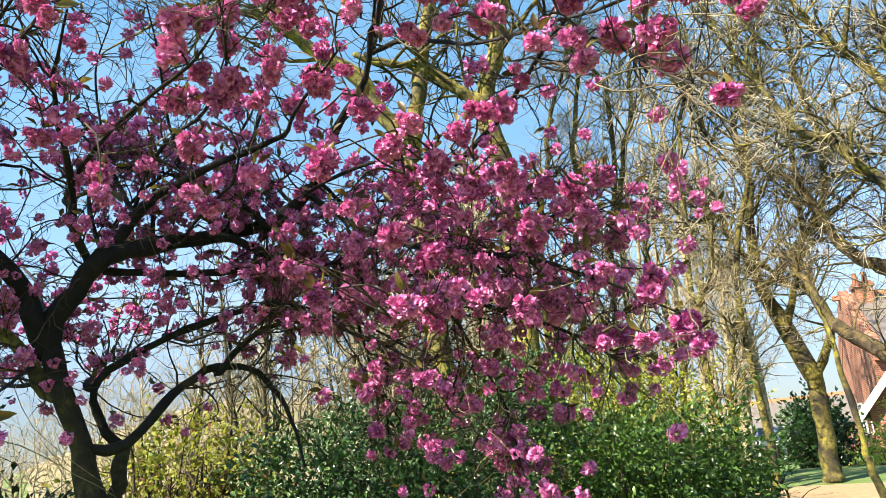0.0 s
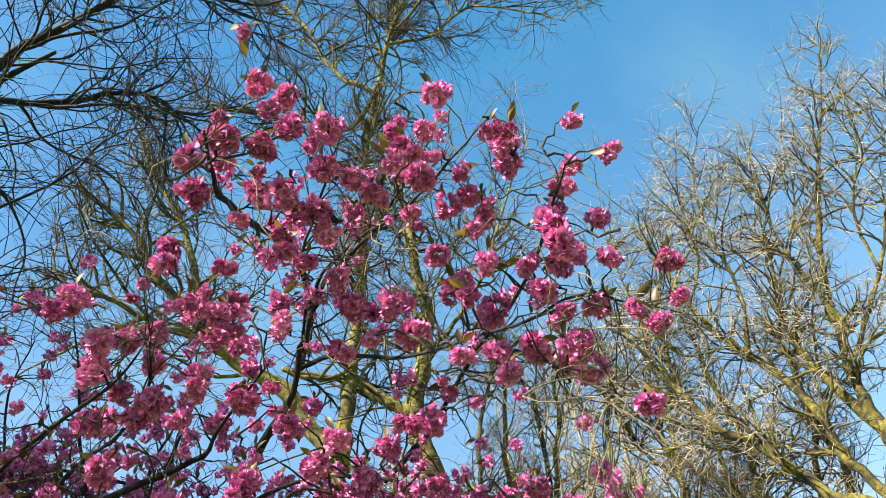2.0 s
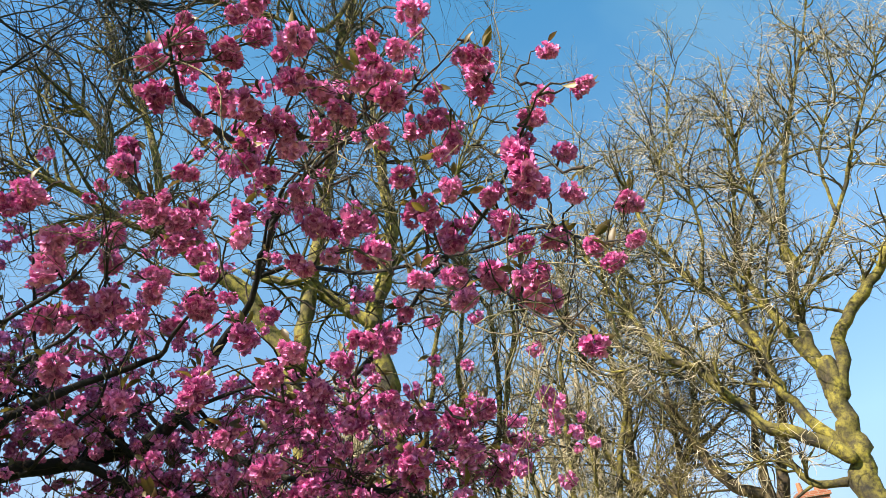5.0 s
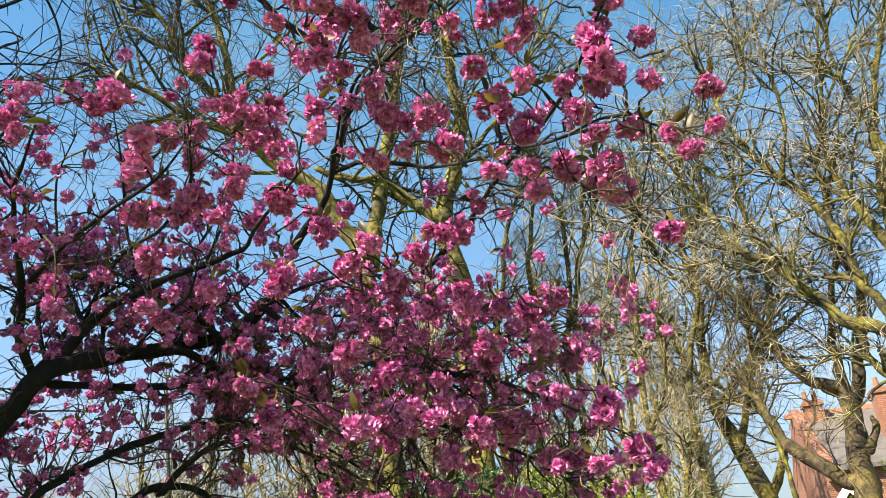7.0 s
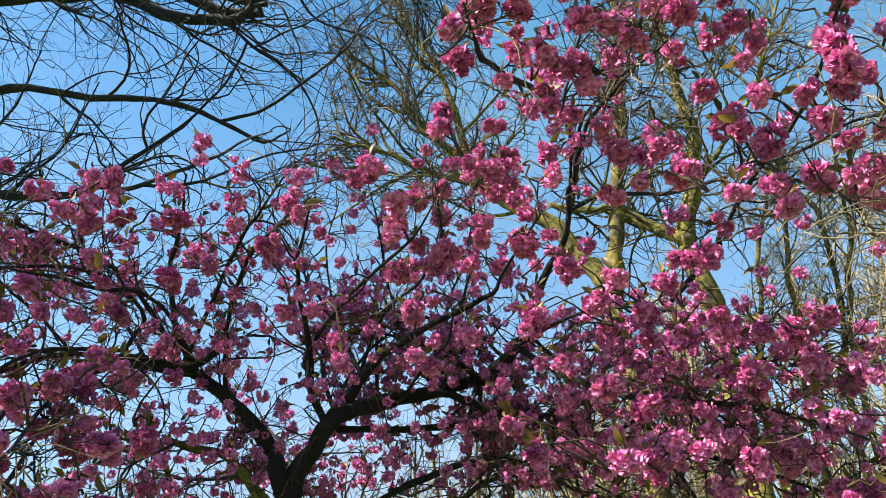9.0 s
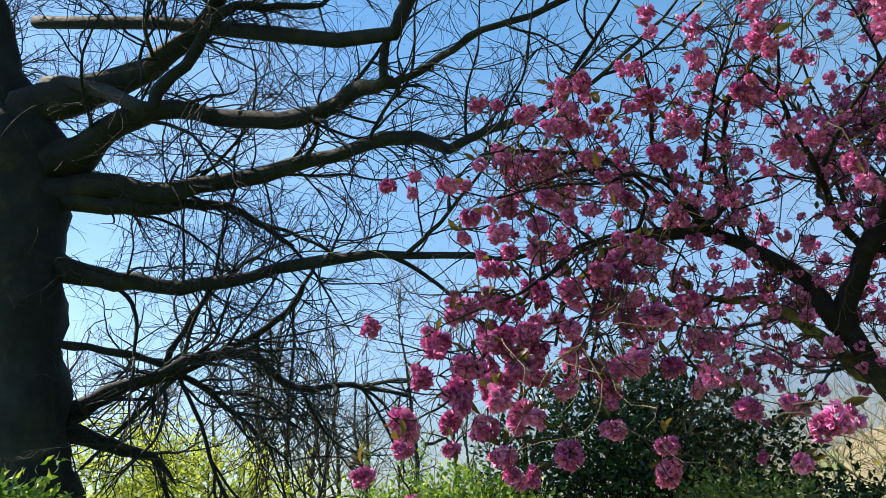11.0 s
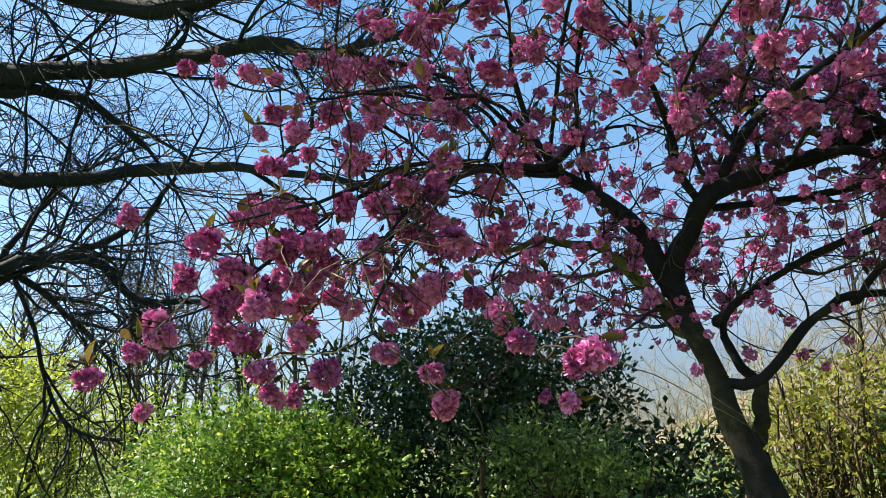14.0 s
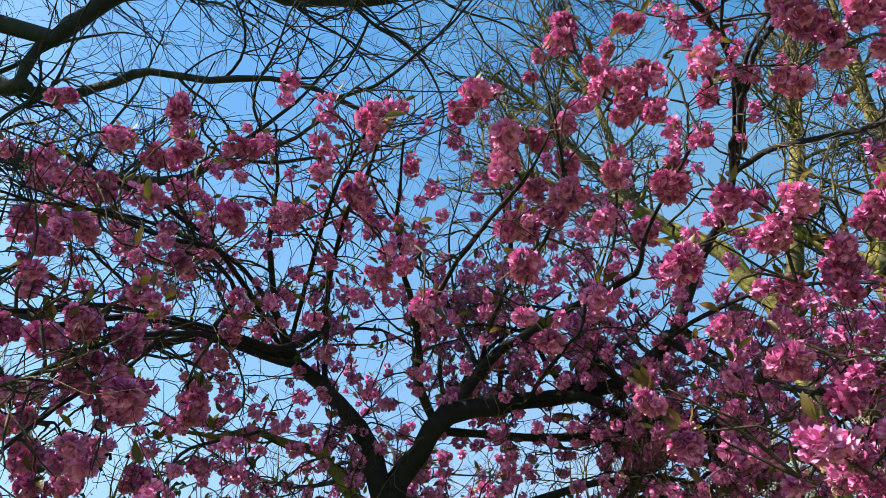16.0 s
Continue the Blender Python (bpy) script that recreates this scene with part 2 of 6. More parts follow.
def smooth(points, radii, count=18):
    """A limb's axis as a smooth curve through its points, with radii run along it."""
    p = np.array(points, float)
    if len(p) == 2:
        p = np.array([p[0], (p[0] + p[1]) / 2, p[1]])
    q = np.vstack([2 * p[0] - p[1], p, 2 * p[-1] - p[-2]])
    t = np.linspace(0, len(p) - 1 - 1e-6, count)
    i, f = t.astype(int), (t % 1)[:, None]
    a, b, c, d = q[i], q[i + 1], q[i + 2], q[i + 3]
    out = 0.5 * (2 * b + (c - a) * f + (2 * a - 5 * b + 4 * c - d) * f**2 + (3 * b - a - 3 * c + d) * f**3)
    r = np.interp(np.linspace(0, 1, count), np.linspace(0, 1, len(radii)), radii)
    return out, r


def tubes(name, axes, radii, sides):
    """Tapered round stems: axes (n, k, 3), radii (n, k)."""
    n, k, _ = axes.shape
    tan = np.gradient(axes, axis=1)
    tan /= np.linalg.norm(tan, axis=2, keepdims=True) + 1e-9
    mean = tan.mean(1)
    ref = np.where(np.abs(mean[:, 2:3]) < 0.75, np.array([[0, 0, 1.0]]), np.array([[1.0, 0, 0]]))[:, None]
    u = np.cross(tan, ref)
    u /= np.linalg.norm(u, axis=2, keepdims=True) + 1e-9
    v = np.cross(tan, u)
    ang = np.arange(sides) / sides * 2 * np.pi
    verts = axes[:, :, None] + radii[:, :, None, None] * (u[:, :, None] * np.cos(ang)[:, None] + v[:, :, None] * np.sin(ang)[:, None])
    grid = np.arange(n * k * sides).reshape(n, k, sides)
    nxt = np.roll(grid, -1, 2)
    quads = np.stack([grid[:, :-1], nxt[:, :-1], nxt[:, 1:], grid[:, 1:]], -1).reshape(-1, 4)
    return arrayed(name, verts.reshape(-1, 3), quads)


def limb_mesh(name, axis, radius, rng, sides=12):
    """One limb, its girth swelling and pinching a little, rounded off at both ends."""
    r = radius * (1 + 0.06 * rng.normal(0, 1, len(radius)).clip(-1.2, 1.2))
    back, on = axis[0] - axis[1], axis[-1] - axis[-2]
    back, on = back / (np.linalg.norm(back) + 1e-9), on / (np.linalg.norm(on) + 1e-9)
    axis = np.vstack([axis[0] + back * r[0] * 0.95, axis[0] + back * r[0] * 0.6, axis, axis[-1] + on * r[-1] * 0.6, axis[-1] + on * r[-1] * 0.95])
    r = np.concatenate([[r[0] * 0.08, r[0] * 0.75], r, [r[-1] * 0.75, r[-1] * 0.08]])
    me = tubes(name, axis[None], r[None], sides)
    co = np.empty(len(me.vertices) * 3, np.float32)
    me.vertices.foreach_get("co", co)
    co = co.reshape(-1, 3)
    mid = np.repeat(axis, sides, 0)
    out = co - mid
    co = mid + out * (1 + 0.13 * np.sin(co[:, 2:3] * 9 + co[:, 0:1] * 14) * np.cos(co[:, 1:2] * 12))
    me.vertices.foreach_set("co", co.ravel())
    me.update()
    return me


def sprout(rng, axes, radii, count, length, spread, lift, thick, steps=5, start=0.2, wander=0.25, tip=0.35, reach=None):
    """Side shoots from stems: count of them, with a length range, a spread in degrees from the parent and a pull upwards."""
    n, k, _ = axes.shape
    long = np.linalg.norm(np.diff(axes, axis=1), axis=2).sum(1)
    i = rng.choice(n, count, p=long / long.sum())
    s = (start + (1 - start) * rng.random(count)) * (k - 1.001)
    j, f = s.astype(int), (s % 1)[:, None]
    p = axes[i, j] * (1 - f) + axes[i, j + 1] * f
    tan = axes[i, j + 1] - axes[i, j]
    tan /= np.linalg.norm(tan, axis=1, keepdims=True) + 1e-9
    side = np.cross(tan, rng.normal(0, 1, (count, 3)))
    side /= np.linalg.norm(side, axis=1, keepdims=True) + 1e-9
    ang = np.radians(spread) * rng.uniform(0.6, 1.3, (count, 1))
    d = tan * np.cos(ang) + side * np.sin(ang)
    size = rng.uniform(*length, (count, 1)) * (1.15 - 0.5 * s[:, None] / k)
    base = np.minimum((radii[i, j] * 0.8)[:, None], thick * rng.uniform(0.7, 1.2, (count, 1)))
    pts, bend = [p], rng.normal(0, wander, (count, 3))
    for _ in range(steps - 1):
        bend = 0.36 * bend + rng.normal(0, wander * 0.85, (count, 3))
        d = d + bend + np.array([0, 0, lift])
        d /= np.linalg.norm(d, axis=1, keepdims=True)
        pts.append(pts[-1] + d * size / (steps - 1))
    return np.stack(pts, 1), base * np.linspace(1, tip, steps)[None]


def stacked(*groups):
    """Stems of one count of points, laid together."""
    return np.concatenate([g[0] for g in groups]), np.concatenate([g[1] for g in groups])


STEPS = 26


class Tree:
    """A tree under one Empty: each limb a part, its twigs joined."""

    def __init__(self, name, foot, label, category, seed, wood, group="", girth=1.0, bent=1.0, springs=False):
        self.top = thing(name, foot, label, category, group)
        self.rng, self.wood, self.axes, self.radii, self.girth, self.bent = np.random.default_rng(seed), wood, [], [], girth, bent
        self.springs, self.made = springs, []

    def limb(self, name, points, *radii, wood=None, sides=12, grows=True, label="", crook=0.5):
        """One limb through its points, bent out of true by about crook times its radius; where it springs from other wood it starts in it."""
        if self.springs and self.made:
            near_by = np.concatenate(self.made)
            gap_ = np.linalg.norm(near_by - np.array(points[0]), axis=1)
            if 0.05 < gap_.min() < 0.5:
                points, radii = (tuple(near_by[gap_.argmin()]),) + tuple(points), (radii[0] * 1.1,) + tuple(radii)
        axis, radius = smooth(points, radii, STEPS)
        radius = radius * self.girth
        sway = self.rng.normal(0, 1, (STEPS, 3))
        sway = 0.6 * sway + 0.4 * np.roll(sway, 1, 0)
        sway[[0, -1]] = 0
        step = np.linalg.norm(np.diff(axis, axis=0), axis=1).mean()
        axis = axis + sway * np.minimum(radius[:, None] * crook, min(0.03, 0.16 * step)) * self.bent
        part(name, limb_mesh(name, axis, radius, self.rng, sides), wood or self.wood, self.top, label)
        self.made.append(axis)
        if grows:
            self.axes.append(axis)
            self.radii.append(radius)
        return axis, radius

    def all(self, first=0):
        return np.array(self.axes[first:]), np.array(self.radii[first:])

    def twigs(self, name, shoots, mat, sides=3, label="", single=""):
        """Twigs joined into one mesh; with a single's name, the 300 that stand nearest to the path are parts of their own."""
        axes, radii = shoots
        if single:
            order = np.argsort(np.hypot(axes[:, 0, 0], axes[:, 0, 1]))
            for i in order[:300]:
                part(single, tubes(single, axes[i : i + 1], radii[i : i + 1], sides), mat, self.top, label)
            axes, radii, label = axes[order[300:]], radii[order[300:]], ""
        if len(axes):
            part(name, tubes(name, axes, radii, sides), mat, self.top, label, "stuff")

    def crown(self, mat, first, second, third, lens, lift=0.05, wander=0.30, thick=(0.024, 0.010, 0.0045), start=0.25, spread=52, fine=None, boughs=None):
        """Three orders of bare twigs on the limbs."""
        a = sprout(self.rng, *self.all(), first, lens[0], spread, lift, thick[0], 8, start, wander * 0.7)
        b = sprout(self.rng, *a, second, lens[1], spread, lift, thick[1], 7, 0.15, wander)
        c = sprout(self.rng, *stacked((a[0][:, 1:], a[1][:, 1:]), b), third, lens[2], spread, lift, thick[2], 4, 0.2, wander * 1.3, 0.5)
        self.twigs("branches", a, boughs or self.wood, 5, single="branch")
        self.twigs("twigs", b, mat, 4)
        self.twigs("fine_twigs", c, fine or mat, 3)
        return a, b, c


def leaf_form(long, wide, fold=0.25, droop=0.2):
    """A pointed leaf of four faces, along +y from its stalk, folded at the midrib."""
    v = np.array([(0, 0, 0), (-wide / 2, long * 0.45, fold * wide), (0, long * 0.5, 0), (wide / 2, long * 0.45, fold * wide), (0, long, -droop * long)], float)
    return v, np.array([(0, 2, 1, 1), (0, 3, 2, 2), (1, 2, 4, 4), (2, 3, 4, 4)])


def long_leaf(long, wide, droop=0.35):
    """A pointed leaf of ten faces along +y, folded at the midrib and bowed down to its tip."""
    v = [(0, 0, 0)]
    for f, w in ((0.22, 0.62), (0.5, 1.0), (0.78, 0.66)):
        z = -droop * long * f * f
        v += [(-w * wide / 2, long * f, z + 0.22 * w * wide), (0, long * f, z), (w * wide / 2, long * f, z + 0.22 * w * wide)]
    v.append((0, long, -droop * long))
    f = [(0, 2, 1), (0, 3, 2), (7, 8, 10), (8, 9, 10)]
    for a in (1, 4):
        f += [(a, a + 1, a + 4), (a, a + 4, a + 3), (a + 1, a + 2, a + 5), (a + 1, a + 5, a + 4)]
    return np.array(v, float), np.array([(*t, t[2]) for t in f])


def turned(rng, ahead, count):
    """Random frames whose y axis points along the given ways."""
    y = ahead / (np.linalg.norm(ahead, axis=1, keepdims=True) + 1e-9)
    x = np.cross(y, rng.normal(0, 1, (count, 3)))
    x /= np.linalg.norm(x, axis=1, keepdims=True) + 1e-9
    return np.stack([x, y, np.cross(x, y)], -1)


def scattered(name, form, rng, at, ahead, sizes):
    """Many copies of a small form joined into one mesh; triangles keep a doubled corner out."""
    v, f = form
    frames = turned(rng, ahead, len(at))
    verts = at[:, None] + np.einsum("nij,kj->nki", frames, v) * sizes[:, None, None]
    me = bpy.data.meshes.new(name)
    tri = np.array([q[:3] for q in f]) if (f[:, 2] == f[:, 3]).all() else None
    quads = (f if tri is None else tri)[None] + (np.arange(len(at)) * len(v))[:, None, None]
    w = quads.shape[2]
    quads = quads.reshape(-1, w)
    me.vertices.add(len(at) * len(v))
    me.vertices.foreach_set("co", verts.astype(np.float32).ravel())
    me.loops.add(quads.size)
    me.loops.foreach_set("vertex_index", quads.astype(np.int32).ravel())
    me.polygons.add(len(quads))
    me.polygons.foreach_set("loop_start", np.arange(0, quads.size, w, dtype=np.int32))
    me.polygons.foreach_set("use_smooth", np.ones(len(quads), bool))
    me.update(calc_edges=True)
    return me


def ground_height(x, y):
    """Level near the cherry, a low bank under the trees behind it, a hill beyond to the north-west."""
    x, y = np.asarray(x, float), np.asarray(y, float)
    r = np.hypot(x, y)
    bank = 1.15 / (1 + np.exp(-(r - 10.5).clip(-60, 60) / 1.3)) / (1 + np.exp(-(y - 3).clip(-60, 60) / 1.5))
    hill = 9.5 / (1 + np.exp(-(r - 58).clip(-60, 60) / 6)) * np.exp(-((np.arctan2(x, y) + 0.26) / 0.26) ** 2)
    return bank + hill + 0.05 * np.sin(x * 0.7) * np.cos(y * 0.6)


# ---- ground ----
_ring = np.concatenate([[0], np.geomspace(0.8, 2500, 150)])
_turns = np.linspace(0, 2 * np.pi, 210, endpoint=False)
_gx, _gy = _ring[:, None] * np.sin(_turns), _ring[:, None] * np.cos(_turns)
_gv = np.stack([_gx, _gy, ground_height(_gx, _gy)], -1).reshape(-1, 3)
_gi = np.arange(len(_gv)).reshape(len(_ring), len(_turns))
_gq = np.stack([_gi[:-1], _gi[1:], np.roll(_gi, -1, 1)[1:], np.roll(_gi, -1, 1)[:-1]], -1).reshape(-1, 4)
ground = part("ground", arrayed("ground", _gv, _gq), GRASS, None, "rough sunlit park grass rising to a bank and a hill", "structure")

hp, hr = np.meshgrid(np.linspace(-0.9, 0.3, 70), np.linspace(42, 90, 24), indexing="ij")
hx, hy = hr * np.sin(hp), hr * np.cos(hp)
hv = np.stack([hx, hy, ground_height(hx, hy) + 0.06 + 0.1 * np.sin(hp * 90)], -1).reshape(-1, 3)
hi_ = np.arange(70 * 24).reshape(70, 24)
part("hillside", arrayed("hillside", hv, np.stack([hi_[:-1, :-1], hi_[:-1, 1:], hi_[1:, 1:], hi_[1:, :-1]], -1).reshape(-1, 4)), DRY_FIELD, None, "pale dry hillside beyond the trees", "structure")

# ---- cherry tree ----
cherry = Tree("cherry_tree", (-1.62, 3.85, 0), "flowering cherry tree hung with double pink blossom", "tree", 11, CHERRY_BARK, girth=0.78, springs=True)
CUT = cherry.limb
CUT("trunk", ((-1.50, 3.80, -0.05), (-1.52, 3.84, 0.35), (-1.55, 3.86, 0.8)) + ((-1.61, 3.73, 1.43), (-1.76, 3.73, 1.83), (-1.90, 3.71, 2.24),
    (-1.96, 3.72, 2.41)), 0.16, 0.125, 0.11, 0.098, 0.069, 0.07, 0.066, wood=CHERRY_MOSSY, grows=False, label="dark leaning trunk with green algae")
CUT("stem", ((-1.50, 3.86, 0.6),) + ((-1.66, 3.90, 1.51), (-1.66, 3.90, 1.72), (-1.67, 3.99, 1.89)), 0.05, 0.046, 0.044, 0.042, wood=CHERRY_MOSSY, grows=False)
CUT("limb", ((-1.97, 3.72, 2.38), (-1.91, 3.71, 2.53), (-1.80, 3.72, 2.69), (-1.70, 3.73, 2.83), (-1.54, 3.97, 2.96), (-1.27, 4.21, 3.06),
    (-0.91, 4.38, 3.17)) + ((-0.87, 4.09, 3.10), (-0.67, 4.05, 3.29), (-0.48, 3.94, 3.60), (-0.32, 3.76, 3.74), (-0.25, 3.54, 3.92)), 0.075, 0.07, 0.07, 0.068, 0.06, 0.055, 0.052, 0.045, 0.04, 0.032, 0.026, 0.02)
CUT("limb", ((-0.25, 3.54, 3.92), (-0.08, 3.19, 4.10), (0.16, 2.91, 4.13), (0.29, 2.63, 4.13), (0.39, 2.38, 4.08)), 0.02, 0.016, 0.013, 0.009, 0.006)
CUT("limb", ((-1.97, 3.71, 2.39), (-2.01, 3.64, 2.57), (-2.13, 3.60, 2.77), (-2.29, 3.54, 2.96), (-2.49, 3.45, 3.10), (-2.67, 3.27, 3.14),
    (-2.79, 2.92, 3.00), (-2.88, 2.64, 2.72), (-2.77, 2.40, 2.42)), 0.062, 0.06, 0.055, 0.05, 0.042, 0.032, 0.026, 0.02, 0.012)
CUT("limb", ((-2.48, 3.46, 3.10), (-2.51, 3.35, 3.26), (-2.58, 3.31, 3.46), (-2.49, 3.13, 3.63), (-2.24, 2.82, 3.70), (-2.01, 2.50, 3.75)), 0.03, 0.026, 0.022, 0.018, 0.012, 0.007)
CUT("limb", ((-2.29, 3.53, 2.96), (-2.28, 3.45, 3.15), (-2.12, 3.19, 3.34), (-1.86, 2.89, 3.44), (-1.55, 2.58, 3.39), (-1.28, 2.26, 3.29)), 0.02, 0.018, 0.016, 0.013, 0.01, 0.006)
CUT("limb", ((-1.94, 3.74, 2.16), (-2.03, 3.64, 2.35), (-2.17, 3.59, 2.52), (-2.30, 3.52, 2.64), (-2.42, 3.29, 2.65), (-2.47, 3.00, 2.56),
    (-2.34, 2.58, 2.46)), 0.05, 0.046, 0.04, 0.03, 0.022, 0.014, 0.008, wood=MOSSED_LIMB, label="mossy yellow-green limb")
CUT("limb", ((-1.81, 3.78, 2.81), (-1.84, 3.66, 3.05), (-1.79, 3.49, 3.21), (-1.71, 3.20, 3.35), (-1.56, 2.85, 3.40), (-1.30, 2.44, 3.40)), 0.03, 0.026, 0.022, 0.017, 0.011, 0.006)
CUT("limb", ((-1.76, 3.81, 2.79), (-1.45, 4.06, 2.81), (-1.10, 4.27, 2.87), (-0.94, 4.31, 2.89)) + ((-0.80, 3.99, 2.79), (-0.48, 3.95, 2.76)), 0.03, 0.026, 0.022, 0.016, 0.011, 0.006)
CUT("limb", ((-1.71, 3.81, 2.87), (-1.58, 3.79, 3.08), (-1.37, 3.89, 3.31), (-1.06, 3.84, 3.40), (-0.78, 3.77, 3.46)) + ((-0.58, 3.17, 3.31),
    (-0.33, 2.81, 3.38)), 0.042, 0.038, 0.03, 0.022, 0.017, 0.011, 0.006)
CUT("limb", ((-1.67, 3.99, 1.89), (-1.76, 3.93, 2.02), (-1.79, 3.87, 2.16), (-1.69, 3.87, 2.29), (-1.44, 3.95, 2.43), (-1.18, 4.02, 2.55), (-0.93, 4.18, 2.63)) + ((-0.93, 3.97, 2.59), (-0.54, 3.96, 2.50),
    (-0.18, 3.84, 2.26)), 0.034, 0.031, 0.028, 0.025, 0.023, 0.019, 0.015, 0.01, 0.006)
CUT("limb", ((-1.59, 3.77, 1.88), (-1.44, 3.91, 2.09), (-1.29, 4.05, 2.25), (-1.12, 4.20, 2.29), (-0.97, 4.25, 2.18), (-0.84, 4.20, 1.95),
    (-0.77, 4.12, 1.73)), 0.034, 0.031, 0.029, 0.026, 0.02, 0.015, 0.009)
CUT("limb", ((-1.20, 4.07, 2.26), (-1.02, 4.09, 2.44), (-0.73, 4.04, 2.50), (-0.42, 3.90, 2.35), (-0.13, 3.75, 2.16), (0.02, 3.59, 1.89)), 0.024, 0.02, 0.017, 0.013, 0.009, 0.005)
CUT("limb", ((-1.18, 4.10, 3.02), (-0.81, 4.14, 2.85), (-0.48, 4.03, 2.70), (-0.05, 3.79, 2.54), (0.32, 3.51, 2.33), (0.59, 3.30, 2.16),
    (0.72, 3.09, 2.00)), 0.035, 0.03, 0.024, 0.019, 0.014, 0.009, 0.005)
CUT("limb", ((-0.70, 4.03, 3.23), (-0.44, 3.84, 2.96), (-0.14, 3.53, 2.71), (0.15, 3.25, 2.57), (0.41, 2.96, 2.42), (0.60, 2.76, 2.28),
    (0.84, 2.63, 2.10)), 0.028, 0.022, 0.018, 0.014, 0.011, 0.008, 0.004)
CUT("limb", ((0.06, 3.81, 2.42), (0.20, 3.76, 2.11), (0.29, 3.68, 1.87), (0.31, 3.58, 1.66)), 0.012, 0.01, 0.007, 0.004)
CUT("limb", ((-0.27, 3.74, 3.91), (-0.04, 3.55, 3.86), (0.22, 3.31, 3.66), (0.39, 3.04, 3.51), (0.55, 2.83, 3.43), (0.71, 2.52, 3.28),
    (0.83, 2.30, 3.19)), 0.018, 0.015, 0.013, 0.011, 0.009, 0.007, 0.004)
CUT("limb", ((0.16, 4.04, 3.33), (0.44, 3.73, 3.48), (0.50, 3.49, 3.49), (0.60, 3.02, 3.48), (0.71, 2.55, 3.42), (0.75, 2.19, 3.38),
    (0.76, 1.92, 3.37), (0.78, 1.75, 3.39)), 0.022, 0.019, 0.015, 0.012, 0.009, 0.006, 0.004)
CUT("limb", ((-0.23, 3.69, 4.03), (-0.18, 3.40, 4.06), (-0.18, 3.05, 4.04), (-0.27, 2.63, 3.91), (-0.39, 2.14, 3.68), (-0.40, 1.84, 3.56),
    (-0.38, 1.61, 3.50)), 0.022, 0.022, 0.02, 0.018, 0.015, 0.011, 0.005)
CUT("limb", ((-0.20, 3.67, 4.06), (-0.12, 3.32, 4.19), (0.06, 2.90, 4.08), (0.26, 2.51, 3.90), (0.37, 2.21, 3.77), (0.46, 1.90, 3.64),
    (0.54, 1.67, 3.56)), 0.014, 0.012, 0.01, 0.008, 0.006, 0.003)
CUT("limb", ((-0.25, 3.72, 4.01), (-0.18, 3.24, 4.12), (-0.18, 2.85, 3.97), (-0.10, 2.37, 3.76), (-0.02, 2.04, 3.69), (0.06, 1.76, 3.68)), 0.012, 0.01, 0.008, 0.006, 0.003)
CUT("limb", ((0.71, 2.52, 3.28), (0.83, 2.10, 3.10), (0.85, 1.77, 2.82), (0.89, 1.57, 2.70)), 0.007, 0.006, 0.004, 0.003)
CUT("limb", ((0.55, 2.83, 3.43), (0.66, 2.33, 3.02), (0.67, 1.84, 2.61), (0.62, 1.41, 2.33)), 0.007, 0.006, 0.004, 0.003)
CUT("limb", ((-2.32, 3.16, 3.01), (-2.42, 2.96, 3.00), (-2.51, 2.50, 2.88), (-2.50, 2.15, 2.68), (-2.38, 1.77, 2.41), (-2.25, 1.50, 2.19),
    (-2.18, 1.29, 2.02), (-2.18, 1.13, 1.94)), 0.022, 0.02, 0.017, 0.014, 0.011, 0.008, 0.006, 0.004)
CUT("limb", ((-2.62, 3.01, 3.10), (-2.39, 2.26, 2.80), (-2.24, 1.89, 2.57), (-2.21, 1.65, 2.44), (-2.26, 1.43, 2.35), (-2.25, 1.28, 2.28)), 0.014, 0.012, 0.01, 0.008, 0.005, 0.003)
CUT("limb", ((-2.49, 2.97, 3.25), (-2.46, 2.65, 3.31), (-2.41, 2.29, 3.21), (-2.35, 1.97, 3.04), (-2.33, 1.72, 2.93), (-2.24, 1.48, 2.88)), 0.016, 0.014, 0.011, 0.008, 0.006, 0.003)
CUT("limb", ((-2.65, 2.81, 3.00), (-2.42, 2.46, 2.65), (-2.18, 2.08, 2.33), (-2.05, 1.85, 2.09), (-1.91, 1.73, 1.94), (-1.66, 1.73, 1.79),
    (-1.62, 1.79, 1.72)), 0.012, 0.01, 0.008, 0.006, 0.004, 0.003)
CUT("limb", ((-2.34, 3.18, 2.63), (-2.20, 2.64, 2.36), (-1.82, 2.24, 2.06), (-1.59, 2.06, 1.93)), 0.01, 0.008, 0.006, 0.003)
CUT("limb", ((-1.91, 3.51, 2.26), (-1.72, 2.94, 2.07), (-1.61, 2.56, 1.93)), 0.012, 0.008, 0.004)
CUT("limb", ((-2.73, 3.66, 3.27), (-2.48, 2.84, 3.37), (-2.36, 2.40, 3.30), (-2.36, 2.11, 3.26), (-2.34, 1.85, 3.20), (-2.29, 1.62, 3.10)), 0.02, 0.017, 0.014, 0.011, 0.008, 0.004)
CUT("limb", ((-2.71, 3.67, 3.27), (-2.16, 3.09, 3.36), (-1.82, 2.72, 3.45), (-1.58, 2.54, 3.52), (-1.40, 2.42, 3.63)), 0.018, 0.015, 0.012, 0.008, 0.004)
CUT("limb", ((-1.95, 3.78, 3.22), (-1.53, 3.25, 3.25), (-1.11, 2.82, 3.24), (-0.88, 2.64, 3.27), (-0.72, 2.49, 3.39)), 0.018, 0.015, 0.012, 0.008, 0.004)
